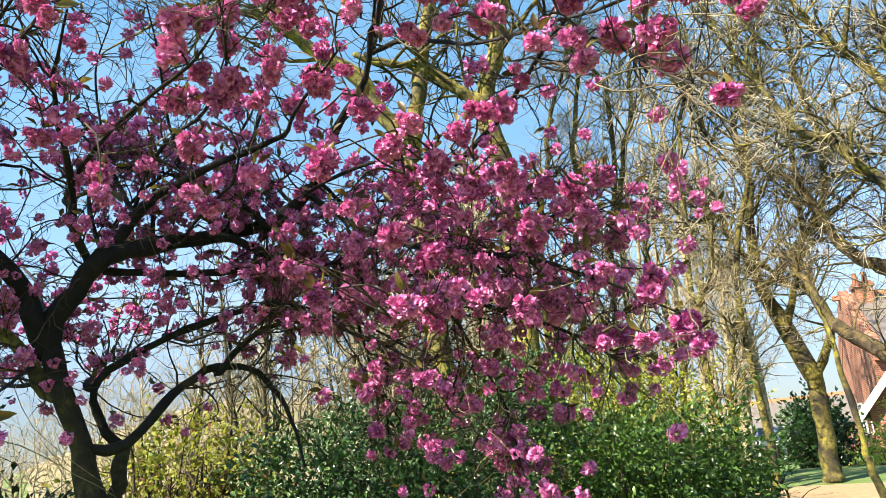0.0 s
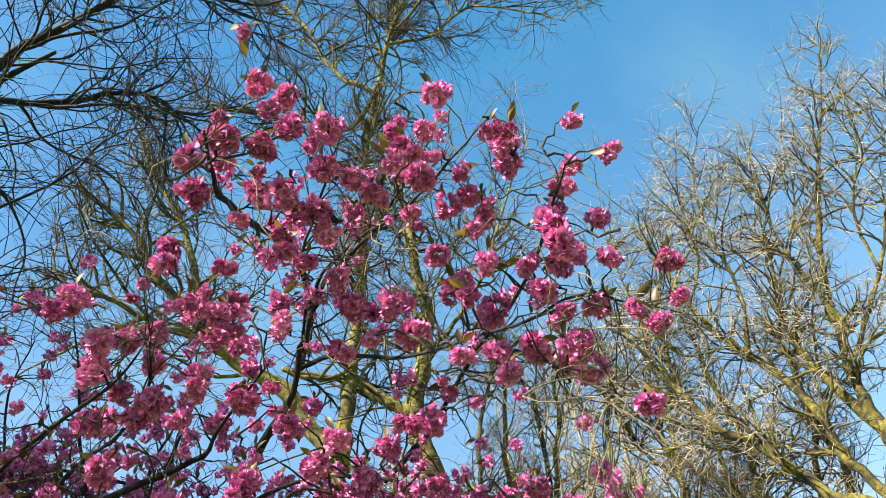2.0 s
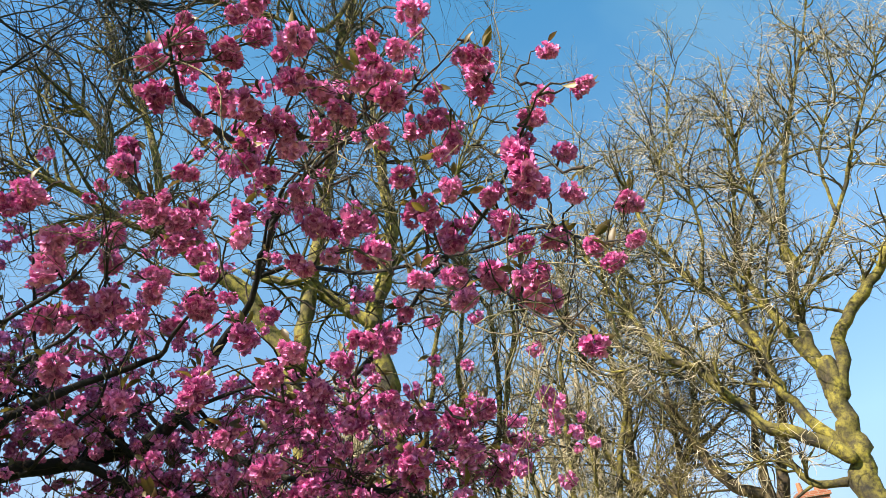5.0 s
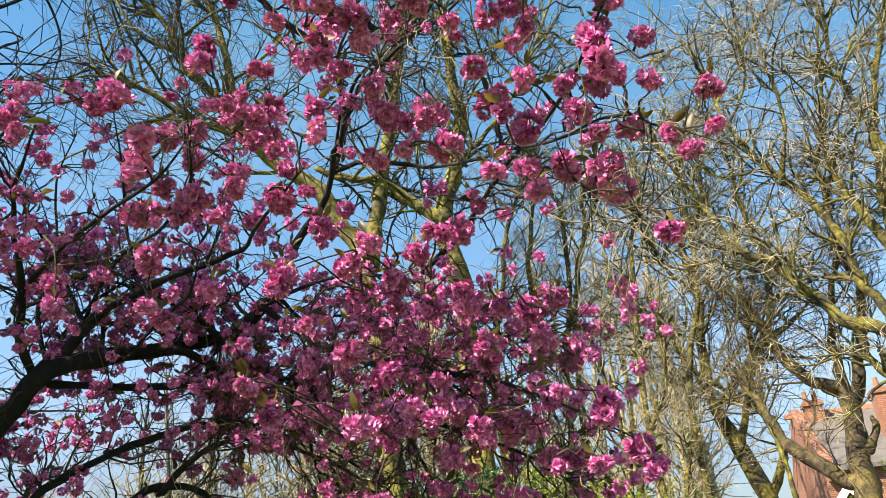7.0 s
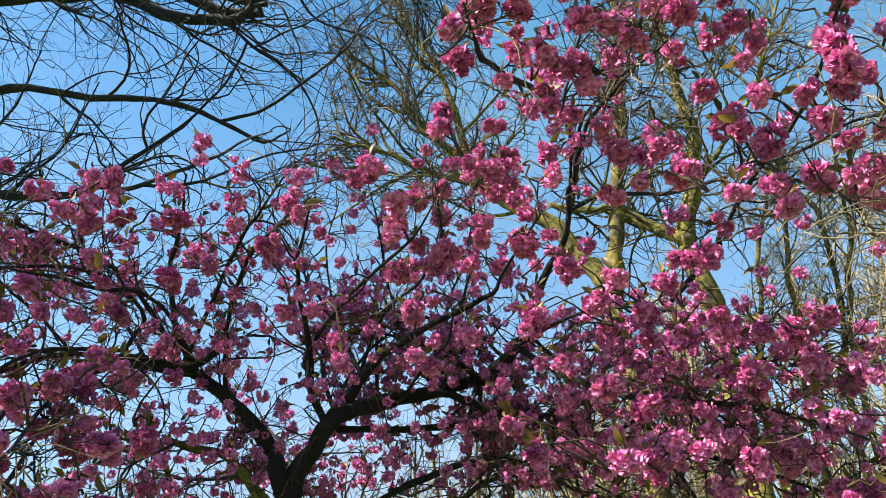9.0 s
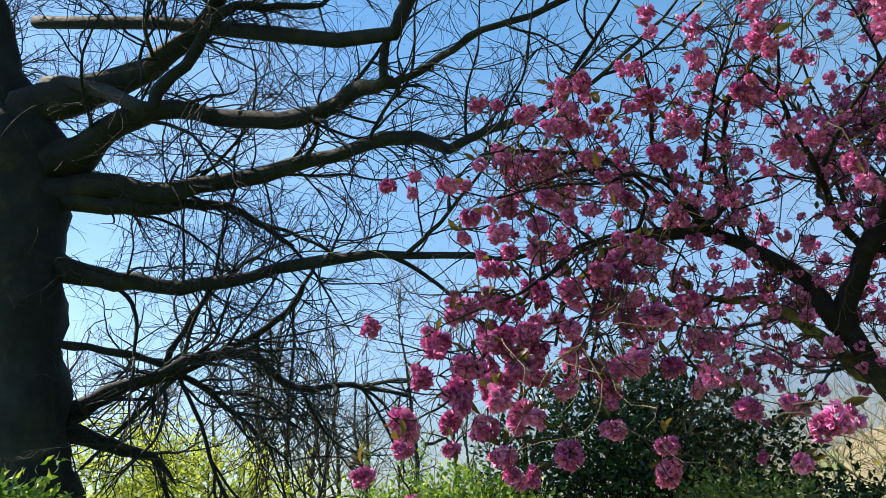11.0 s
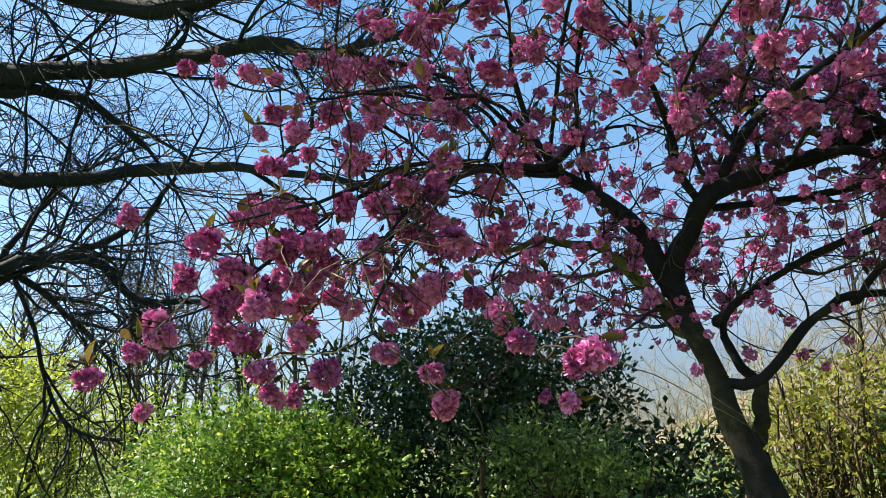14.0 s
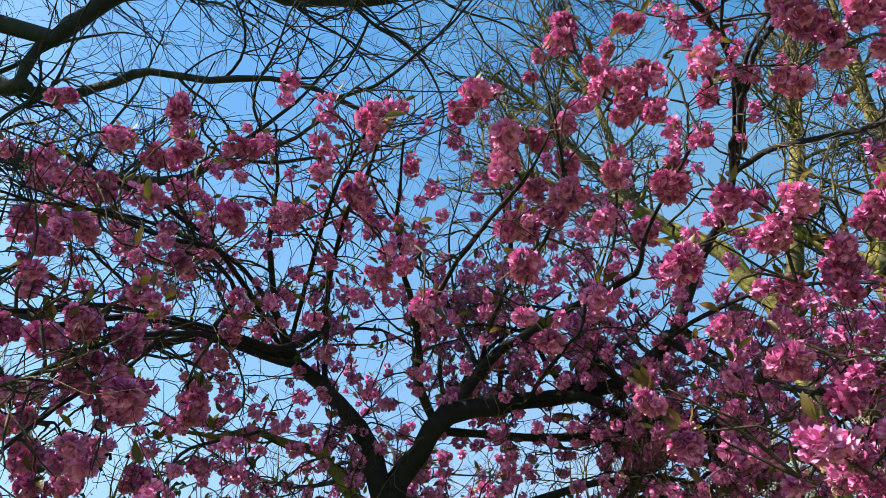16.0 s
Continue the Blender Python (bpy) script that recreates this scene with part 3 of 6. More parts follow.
CUT("limb", ((-2.62, 3.61, 3.16), (-2.38, 2.79, 2.91), (-2.22, 2.30, 2.67), (-2.06, 1.96, 2.41), (-1.90, 1.73, 2.23), (-1.80, 1.55, 2.12)), 0.02, 0.018, 0.014, 0.01, 0.007, 0.004)
CUT("limb", ((-2.57, 3.65, 3.17), (-2.17, 2.68, 3.15), (-2.17, 2.25, 3.05), (-2.18, 1.92, 2.96), (-2.12, 1.66, 2.86)), 0.016, 0.013, 0.01, 0.007, 0.004)
CUT("limb", ((-1.68, 3.97, 3.15), (-1.35, 3.54, 3.34), (-1.04, 3.18, 3.31), (-0.83, 2.85, 3.32), (-0.75, 2.56, 3.38), (-0.71, 2.28, 3.38)), 0.014, 0.011, 0.009, 0.006, 0.003)

# boughs at the back of the crown
CUT("limb", ((-1.61, 4.15, 3.02), (-1.68, 4.31, 3.40), (-1.72, 4.33, 3.79), (-1.64, 4.30, 4.12), (-1.58, 4.11, 4.42)), 0.02, 0.017, 0.013, 0.009, 0.005)
CUT("limb", ((-1.26, 4.16, 3.04), (-1.24, 4.47, 3.41), (-1.24, 4.52, 3.78), (-1.11, 4.51, 4.08), (-1.00, 4.38, 4.33)), 0.02, 0.017, 0.013, 0.009, 0.005)
CUT("limb", ((-1.85, 4.05, 2.96), (-2.05, 4.25, 3.39), (-2.06, 4.40, 3.82), (-2.06, 4.26, 4.25), (-1.92, 4.13, 4.53)), 0.018, 0.015, 0.012, 0.009, 0.005)
CUT("limb", ((-1.24, 4.19, 3.04), (-1.45, 4.20, 3.42), (-1.53, 4.11, 3.79), (-1.53, 3.91, 4.13), (-1.51, 3.65, 4.34)), 0.02, 0.017, 0.013, 0.009, 0.005)
CUT("limb", ((-1.62, 3.92, 3.10), (-1.86, 3.98, 3.54), (-2.02, 3.86, 3.85), (-2.08, 3.57, 4.05)), 0.018, 0.014, 0.01, 0.005)
CUT("limb", ((-1.18, 4.10, 3.02), (-1.10, 4.16, 3.48), (-0.95, 4.11, 3.89), (-0.87, 3.92, 4.23)), 0.018, 0.014, 0.01, 0.005)
CUT("limb", ((-0.68, 3.94, 3.19), (-0.36, 3.83, 3.28), (0.01, 3.67, 3.21), (0.33, 3.41, 3.01), (0.60, 3.12, 2.81), (0.74, 2.91, 2.71)), 0.016, 0.013, 0.011, 0.009, 0.006, 0.003)
CUT("limb", ((-0.05, 3.79, 2.54), (0.11, 3.93, 2.32), (0.03, 3.97, 2.03)), 0.012, 0.009, 0.005)
CUT("limb", ((-0.48, 4.03, 2.70), (-0.44, 4.10, 2.39), (-0.33, 4.06, 2.01), (-0.31, 3.98, 1.80)), 0.012, 0.01, 0.008, 0.004)
CUT("limb", ((-0.22, 3.87, 2.60), (0.08, 3.64, 2.69), (0.40, 3.30, 2.70), (0.64, 2.97, 2.60), (0.72, 2.79, 2.45)), 0.013, 0.011, 0.009, 0.006, 0.003)
CUT("limb", ((-2.67, 3.27, 3.14), (-2.92, 3.29, 3.48), (-3.05, 3.13, 3.73), (-2.98, 2.88, 3.91), (-2.77, 2.66, 4.01)), 0.016, 0.014, 0.011, 0.008, 0.004)
CUT("limb", ((-2.79, 2.92, 3.00), (-2.94, 2.78, 3.22), (-2.97, 2.50, 3.31), (-2.87, 2.22, 3.33), (-2.76, 1.95, 3.34)), 0.014, 0.011, 0.009, 0.006, 0.003)

# boughs on the far side, small with distance
CUT("limb", ((-2.05, 3.91, 2.25), (-2.61, 4.50, 2.35), (-3.13, 4.82, 2.65), (-3.56, 4.84, 2.81)), 0.018, 0.014, 0.01, 0.005)
CUT("limb", ((-1.84, 3.91, 2.23), (-2.19, 4.93, 2.54), (-2.31, 5.47, 2.88), (-2.28, 5.74, 3.18)), 0.018, 0.014, 0.01, 0.005)
CUT("limb", ((-2.04, 3.86, 2.49), (-2.57, 4.72, 2.99), (-2.91, 5.00, 3.33), (-3.06, 5.03, 3.65)), 0.018, 0.014, 0.01, 0.005)
CUT("limb", ((-1.89, 3.88, 2.74), (-2.48, 4.92, 2.89), (-2.56, 5.41, 3.08), (-2.29, 5.86, 3.16)), 0.018, 0.014, 0.01, 0.005)
CUT("limb", ((-1.55, 4.22, 2.50), (-1.76, 5.31, 2.68), (-1.66, 5.93, 2.92), (-1.51, 6.17, 2.98)), 0.018, 0.014, 0.01, 0.005)
CUT("limb", ((-2.25, 3.71, 2.56), (-3.06, 4.34, 2.73), (-3.63, 4.47, 2.93), (-3.99, 4.35, 3.11)), 0.018, 0.014, 0.01, 0.005)

# inner tangle over the great fork
CUT("limb", ((-0.92, 4.15, 3.05), (-1.17, 4.17, 3.28), (-1.45, 4.14, 3.42), (-1.75, 4.10, 3.50), (-2.07, 4.09, 3.46)), 0.018, 0.015, 0.012, 0.009, 0.005)
CUT("limb", ((-0.79, 4.13, 3.17), (-0.97, 4.17, 3.40), (-1.25, 4.25, 3.56), (-1.59, 4.20, 3.67), (-1.91, 4.19, 3.68)), 0.018, 0.015, 0.012, 0.009, 0.005)
CUT("limb", ((-1.85, 4.00, 2.93), (-1.74, 4.09, 3.26), (-1.54, 4.18, 3.50), (-1.29, 4.27, 3.73)), 0.018, 0.014, 0.010, 0.005)
CUT("limb", ((-0.64, 4.05, 3.30), (-0.47, 4.23, 3.19), (-0.20, 4.24, 3.23), (0.02, 4.28, 3.12)), 0.016, 0.013, 0.010, 0.005)
CUT("limb", ((-1.23, 4.09, 3.00), (-1.10, 4.20, 3.24), (-0.93, 4.29, 3.40), (-0.70, 4.34, 3.62)), 0.016, 0.013, 0.010, 0.005)
CUT("limb", ((-2.70, 3.69, 3.24), (-2.54, 3.84, 3.44), (-2.36, 4.03, 3.53), (-2.15, 4.19, 3.43)), 0.016, 0.013, 0.010, 0.005)
CUT("limb", ((-1.41, 3.99, 2.96), (-1.23, 3.88, 3.11), (-1.05, 3.78, 3.22), (-0.97, 3.63, 3.36)), 0.016, 0.013, 0.010, 0.005)

# clusters that stand out, placed to fit the camera's view and hung from the nearest boughs later: x, y, z and radius
UPPER_LEFT = ((-0.49, 1.86, 3.65, 0.065), (-0.37, 1.74, 3.61, 0.062), (-0.22, 1.74, 3.56, 0.060), (-0.14, 1.89, 3.82, 0.065),
    (0.00, 1.68, 3.56, 0.059), (-0.14, 1.71, 3.77, 0.051), (-0.26, 1.96, 3.55, 0.051), (-0.16, 1.79, 3.37, 0.061), (-0.14, 2.14, 3.61, 0.049),
    (-0.34, 2.08, 3.55, 0.037), (-0.05, 1.81, 3.31, 0.046), (-0.03, 1.86, 3.26, 0.046), (-0.18, 2.09, 3.38, 0.046), (-0.10, 1.94, 3.21, 0.037),
    (-0.01, 2.16, 3.31, 0.051), (-0.70, 2.46, 3.69, 0.064), (-0.44, 2.61, 3.58, 0.047), (-0.26, 2.64, 3.57, 0.055), (-0.52, 2.66, 3.49, 0.055),
    (-0.45, 2.69, 3.47, 0.049), (-0.26, 2.78, 3.54, 0.051), (-0.44, 2.88, 3.25, 0.062))
UPPER_MIDDLE = ((0.36, 1.58, 3.59, 0.066), (0.25, 1.92, 3.81, 0.060), (0.25, 1.68, 3.44, 0.056), (0.31, 1.92, 3.55, 0.066),
    (0.25, 1.97, 3.63, 0.053), (0.08, 1.99, 3.63, 0.053), (0.12, 1.79, 3.36, 0.047), (0.07, 2.14, 3.60, 0.060), (0.43, 2.11, 3.57, 0.065),
    (0.49, 2.03, 3.67, 0.049), (0.55, 2.07, 3.47, 0.042), (0.37, 2.21, 3.41, 0.048), (0.49, 1.93, 3.15, 0.042), (0.46, 1.90, 3.26, 0.038),
    (0.29, 2.15, 3.58, 0.038), (0.24, 2.36, 3.32, 0.054), (0.42, 2.29, 3.30, 0.053), (0.44, 2.12, 3.15, 0.044), (0.04, 2.21, 3.21, 0.061),
    (0.11, 2.38, 3.30, 0.043), (0.24, 2.28, 3.12, 0.056), (0.09, 2.26, 3.10, 0.045), (0.37, 2.49, 2.98, 0.041), (0.39, 2.20, 2.96, 0.039))
UPPER_RIGHT = ((0.59, 1.76, 3.52, 0.079), (0.64, 1.91, 3.58, 0.073), (0.53, 1.66, 3.48, 0.047), (0.85, 1.73, 3.58, 0.041), (0.94, 1.75, 3.43, 0.038),
    (0.86, 1.89, 3.52, 0.052), (0.81, 1.92, 3.45, 0.062), (0.68, 1.79, 3.17, 0.069), (0.69, 1.78, 3.08, 0.054), (0.90, 1.91, 3.28, 0.050),
    (0.85, 1.83, 3.04, 0.037), (0.63, 1.90, 2.98, 0.050), (0.56, 2.27, 3.19, 0.063), (0.61, 1.92, 3.11, 0.047), (0.80, 1.98, 2.97, 0.047),
    (0.93, 2.21, 3.11, 0.047), (0.51, 2.19, 2.96, 0.064), (0.65, 2.22, 2.97, 0.055), (0.78, 2.27, 2.93, 0.071), (0.87, 2.33, 2.93, 0.058),
    (0.67, 1.95, 2.81, 0.044))
REACHING = ((0.91, 1.60, 2.84, 0.037), (0.85, 1.78, 2.81, 0.039), (0.87, 1.71, 2.71, 0.041), (0.89, 1.58, 2.70, 0.035), (0.59, 1.33, 2.28, 0.035),
    (-0.94, 3.03, 2.79, 0.076), (-0.88, 2.70, 3.48, 0.063), (-0.98, 2.66, 3.48, 0.057), (-0.76, 2.70, 3.53, 0.044), (-1.06, 2.53, 3.61, 0.076),
    (-1.12, 2.54, 3.56, 0.063))
MIDDLE_LOW = ((-0.25, 2.67, 3.03, 0.040), (-0.05, 2.48, 2.84, 0.047), (0.13, 2.57, 2.84, 0.045), (0.22, 2.75, 3.01, 0.052),
    (0.34, 2.82, 3.04, 0.059), (-0.43, 2.89, 2.93, 0.078), (-0.13, 2.51, 2.77, 0.057), (0.03, 2.61, 2.75, 0.048), (-0.12, 2.95, 2.83, 0.054),
    (0.17, 2.75, 2.67, 0.055), (0.30, 2.69, 2.65, 0.054), (0.43, 2.63, 2.62, 0.043), (0.55, 2.71, 2.62, 0.061), (0.68, 2.77, 2.69, 0.051),
    (-0.16, 2.83, 2.54, 0.067), (0.37, 2.75, 2.45, 0.087), (0.65, 3.01, 2.53, 0.078), (0.29, 2.58, 2.68, 0.042), (0.74, 2.96, 2.49, 0.048),
    (-0.02, 3.07, 2.51, 0.060), (-0.71, 2.87, 2.85, 0.060), (-0.91, 2.70, 2.73, 0.057))
RIGHT_HIGH = ((-0.14, 2.57, 2.79, 0.063), (-0.39, 2.69, 2.84, 0.061), (-0.06, 2.63, 2.91, 0.049), (0.13, 2.81, 2.94, 0.064),
    (0.04, 2.93, 2.86, 0.059), (0.19, 2.92, 2.75, 0.059), (0.33, 2.86, 2.74, 0.069), (0.42, 2.57, 2.59, 0.047), (0.54, 2.74, 2.65, 0.056),
    (0.72, 2.90, 2.74, 0.054), (0.59, 2.74, 2.50, 0.066), (0.36, 2.62, 2.47, 0.073), (0.72, 2.85, 2.45, 0.051), (-0.31, 2.80, 2.66, 0.045),
    (-0.15, 2.90, 2.55, 0.063), (0.01, 2.76, 2.44, 0.043), (-0.33, 3.03, 2.58, 0.048), (-0.52, 2.65, 2.38, 0.047), (-0.44, 2.74, 2.28, 0.059),
    (0.06, 2.76, 2.29, 0.048), (0.15, 2.74, 2.24, 0.047), (0.29, 2.93, 2.32, 0.045), (0.32, 2.76, 2.20, 0.048))
RIGHT_LOW = ((0.60, 2.76, 2.28, 0.054), (0.60, 3.28, 2.28, 0.064), (0.77, 2.62, 2.21, 0.063), (0.50, 3.23, 2.26, 0.050), (-0.11, 2.43, 2.16, 0.056),
    (0.63, 3.12, 2.13, 0.060), (0.71, 3.00, 2.10, 0.058), (0.86, 2.63, 2.06, 0.052), (0.90, 2.62, 1.99, 0.047), (0.72, 2.67, 2.02, 0.042),
    (0.25, 3.25, 2.18, 0.056), (0.78, 3.20, 1.98, 0.043), (0.81, 2.97, 1.95, 0.032), (-0.08, 3.00, 1.99, 0.051), (0.20, 3.23, 2.05, 0.043),
    (0.43, 3.76, 1.88, 0.064), (0.56, 3.75, 1.87, 0.064), (0.11, 3.33, 1.91, 0.044), (-0.06, 2.99, 1.73, 0.034), (0.31, 3.68, 1.64, 0.076),
    (0.24, 3.69, 1.65, 0.055), (0.42, 3.67, 1.63, 0.055), (-0.31, 3.38, 1.83, 0.051), (0.30, 3.68, 1.76, 0.055))
LEFT_LOW = ((-2.34, 1.19, 1.95, 0.060), (-2.24, 0.96, 1.77, 0.042), (-2.14, 1.25, 1.84, 0.038), (-2.08, 1.42, 1.81, 0.043),
    (-1.96, 1.48, 1.92, 0.046), (-1.85, 1.50, 1.79, 0.054), (-2.09, 1.47, 1.74, 0.048), (-2.08, 1.55, 1.74, 0.039), (-1.86, 1.74, 1.87, 0.053),
    (-1.65, 1.75, 1.79, 0.049), (-1.89, 2.02, 1.72, 0.062), (-1.45, 1.92, 1.88, 0.054), (-1.11, 1.82, 1.80, 0.059), (-1.15, 1.80, 1.78, 0.039),
    (-1.94, 1.31, 1.98, 0.053), (-2.15, 1.32, 1.99, 0.048), (-2.11, 1.78, 2.05, 0.047), (-2.19, 1.11, 1.68, 0.032), (-2.12, 1.04, 1.84, 0.036))
LEFT_MIDDLE = ((-2.01, 2.07, 2.34, 0.067), (-1.76, 1.96, 2.27, 0.061), (-1.86, 2.31, 2.39, 0.057), (-2.01, 2.10, 2.16, 0.077),
    (-2.12, 2.11, 2.16, 0.057), (-2.18, 1.66, 2.15, 0.057), (-2.27, 1.55, 2.12, 0.058), (-2.32, 1.43, 2.36, 0.043), (-2.39, 1.66, 2.49, 0.068),
    (-2.50, 1.58, 2.50, 0.047), (-2.22, 1.44, 2.66, 0.038), (-2.10, 1.52, 2.65, 0.042), (-2.12, 1.59, 2.59, 0.037), (-2.14, 1.62, 2.52, 0.032),
    (-1.92, 1.85, 2.48, 0.047), (-1.77, 1.90, 2.55, 0.051), (-1.77, 2.29, 2.62, 0.034), (-2.21, 1.81, 2.47, 0.056), (-2.15, 1.93, 2.48, 0.056),
    (-2.19, 1.49, 2.24, 0.051), (-2.11, 1.61, 2.26, 0.051), (-2.41, 1.38, 2.32, 0.038))
LEFT_HIGH = ((-2.42, 1.87, 2.95, 0.056), (-2.26, 1.98, 2.95, 0.062), (-2.27, 2.00, 3.13, 0.070), (-2.05, 2.06, 3.07, 0.067),
    (-2.40, 1.71, 3.12, 0.044), (-2.30, 1.54, 2.94, 0.040), (-2.09, 1.89, 3.21, 0.061), (-2.32, 1.79, 3.41, 0.039), (-1.76, 2.16, 2.98, 0.058),
    (-1.84, 2.53, 3.24, 0.052), (-1.24, 2.63, 2.81, 0.058), (-0.96, 3.03, 2.81, 0.075), (-0.92, 2.69, 2.92, 0.057), (-1.57, 2.80, 3.07, 0.059),
    (-2.31, 1.88, 3.11, 0.056), (-1.97, 2.07, 3.26, 0.062), (-1.71, 2.07, 3.19, 0.070), (-1.96, 1.97, 3.38, 0.055), (-1.70, 2.49, 3.40, 0.078),
    (-1.55, 2.55, 3.28, 0.063), (-1.02, 2.83, 3.20, 0.075))
LEFT_DEEP = ((-2.13, 1.88, 2.30, 0.060), (-2.47, 2.00, 2.59, 0.065), (-2.38, 2.33, 2.17, 0.070), (-2.03, 2.12, 2.55, 0.049),
    (-2.30, 1.91, 2.70, 0.052), (-2.20, 2.36, 2.49, 0.053), (-1.94, 2.47, 2.24, 0.050), (-1.97, 2.26, 2.14, 0.052), (-2.24, 1.97, 2.23, 0.058),
    (-2.11, 2.03, 2.06, 0.056), (-2.06, 2.07, 2.46, 0.048), (-2.22, 1.58, 2.26, 0.056), (-2.43, 1.82, 2.26, 0.062), (-2.60, 1.88, 2.16, 0.071),
    (-2.42, 1.93, 2.16, 0.062), (-2.26, 1.81, 2.36, 0.049), (-2.60, 1.68, 2.49, 0.060), (-2.17, 1.63, 2.37, 0.047), (-2.55, 1.76, 2.24, 0.058))
LOW_MIDDLE = ((-2.18, 1.25, 2.21, 0.055), (-2.12, 1.33, 2.13, 0.055), (-2.38, 1.65, 2.33, 0.058), (-2.18, 1.33, 2.05, 0.061),
    (-2.25, 1.54, 2.06, 0.060), (-2.10, 1.54, 2.11, 0.052), (-2.42, 1.45, 1.97, 0.066), (-2.13, 1.39, 1.91, 0.060), (-2.32, 1.72, 1.99, 0.063),
    (-2.15, 1.71, 2.22, 0.050), (-2.28, 1.24, 2.11, 0.051), (-2.30, 1.67, 2.43, 0.058), (-2.40, 1.55, 2.43, 0.058))
PURPLE_SHADE = ((-0.98, 2.39, 3.49, 0.053), (-0.93, 2.53, 3.38, 0.060), (-0.93, 2.86, 3.61, 0.067), (-0.77, 2.70, 3.52, 0.063),
    (-0.97, 2.61, 3.30, 0.073), (-0.90, 2.75, 3.28, 0.081), (-1.03, 3.02, 3.31, 0.087), (-0.84, 2.94, 3.53, 0.080), (-0.76, 2.73, 3.21, 0.079),
    (-0.60, 2.70, 3.23, 0.053), (-0.72, 3.01, 3.27, 0.078), (-0.84, 2.77, 3.17, 0.073), (-0.65, 3.02, 3.51, 0.061), (-0.42, 2.78, 3.21, 0.066),
    (-0.29, 3.14, 3.29, 0.080), (-1.09, 2.96, 3.28, 0.066), (-1.02, 2.43, 3.47, 0.048), (-0.62, 3.32, 3.39, 0.071), (-0.46, 3.21, 3.63, 0.064),
    (-0.18, 3.34, 3.45, 0.071), (-0.78, 2.98, 3.86, 0.057))
LEFT_NEAR = ((-2.22, 2.06, 2.17, 0.078), (-1.82, 1.89, 2.12, 0.049), (-2.06, 2.17, 2.33, 0.058), (-1.91, 2.34, 2.38, 0.058),
    (-2.13, 2.05, 2.39, 0.058), (-1.96, 1.91, 2.48, 0.054), (-2.48, 2.11, 3.52, 0.063), (-2.43, 2.36, 3.73, 0.054), (-2.47, 2.42, 3.63, 0.060),
    (-2.57, 1.88, 3.57, 0.044), (-0.69, 2.46, 3.77, 0.059), (-0.45, 2.94, 3.33, 0.059), (-0.38, 2.51, 2.72, 0.053), (-0.53, 2.64, 2.38, 0.041),
    (-0.45, 2.72, 2.28, 0.050), (-0.23, 2.60, 2.97, 0.054), (-0.26, 2.33, 2.99, 0.037), (-0.21, 2.19, 3.15, 0.041), (-0.46, 2.36, 3.23, 0.040),
    (-0.40, 2.47, 3.26, 0.042), (-1.08, 2.32, 2.59, 0.049), (-1.70, 1.90, 2.52, 0.042))

# ---- blossom ----


def flower(rng, whorls):
    """A double flower facing +y, half a unit across: whorls of cupped, ruffled petals, each whorl a count, an opening and a size."""
    verts, quads = [], []
    up = np.array([0, 1.0, 0])
    for whorl, (count, open_, size) in enumerate(whorls):
        for k in range(count):
            a = (k + rng.uniform(-0.3, 0.3)) / count * 2 * math.pi + whorl * 0.9
            o = open_ * rng.uniform(0.85, 1.15)
            out, side = np.array([math.cos(a), 0, math.sin(a)]), np.array([-math.sin(a), 0, math.cos(a)])
            s = 0.27 * size * rng.uniform(0.85, 1.15)
            d1, d2 = out * math.sin(o) + up * math.cos(o), out * math.sin(o * 0.62) + up * math.cos(o * 0.62)
            p0 = out * 0.03
            p1 = p0 + d1 * s * 0.55
            p2 = p1 + d2 * s * 0.6
            twist = side + up * rng.normal(0, 0.25)
            b = len(verts)
            verts += [p0 - side * s * 0.18, p0 + side * s * 0.18, p1 + twist * s * 0.45, p1 - twist * s * 0.45,
                p2 + twist * s * 0.36 + d2 * s * 0.2 * rng.normal(), p2 - twist * s * 0.36 + d2 * s * 0.2 * rng.normal()]
            quads += [(b, b + 1, b + 2, b + 3), (b + 3, b + 2, b + 4, b + 5)]
    return np.array(verts), np.array(quads)


def cluster_form(seed, flowers, whorls, size=1.0, lobes=((0, 0, 0),)):
    """A hanging pompom of double flowers, about one unit in radius, thin at the top where the stalks come in, in one or more lobes."""
    rng = np.random.default_rng(seed)
    verts, quads, n = [], [], 0
    for k in range(flowers):
        f = (k + 0.5) / flowers
        z, a = 0.8 - 1.75 * f, k * 2.4 + rng.uniform(-0.25, 0.25)
        flat = math.sqrt(max(0.05, 1 - z * z))
        way = np.array([math.cos(a) * flat, math.sin(a) * flat, z]) + rng.normal(0, 0.10, 3)
        v, q = flower(rng, whorls)
        fr = turned(rng, way[None], 1)[0]
        verts.append(v @ fr.T * rng.uniform(1.25, 1.8) * size + way * rng.uniform(0.42, 0.74) / len(lobes) ** 0.3 + np.array(lobes[k % len(lobes)]))
        quads.append(q + n)
        n += len(v)
    return np.concatenate(verts), np.concatenate(quads)


FULL, LOOSE = ((8, 1.5, 1.0), (7, 1.0, 0.95), (5, 0.5, 0.8)), ((6, 1.4, 1.05), (4, 0.75, 0.95))
CLUSTERS = [cluster_form(s, c, FULL, 0.86, lobes) for s, c, lobes in (
    (1, 17, ((0, 0, 0),)), (2, 22, ((0.32, 0, 0.15), (-0.36, 0.1, -0.12))), (3, 15, ((0, 0, 0),)), (4, 20, ((0, 0.1, 0.36), (0.12, -0.1, -0.38))),
    (9, 24, ((0.4, 0, 0.1), (-0.3, 0.3, 0.05), (-0.05, -0.3, -0.35))), (10, 13, ((0, 0, 0),)))]
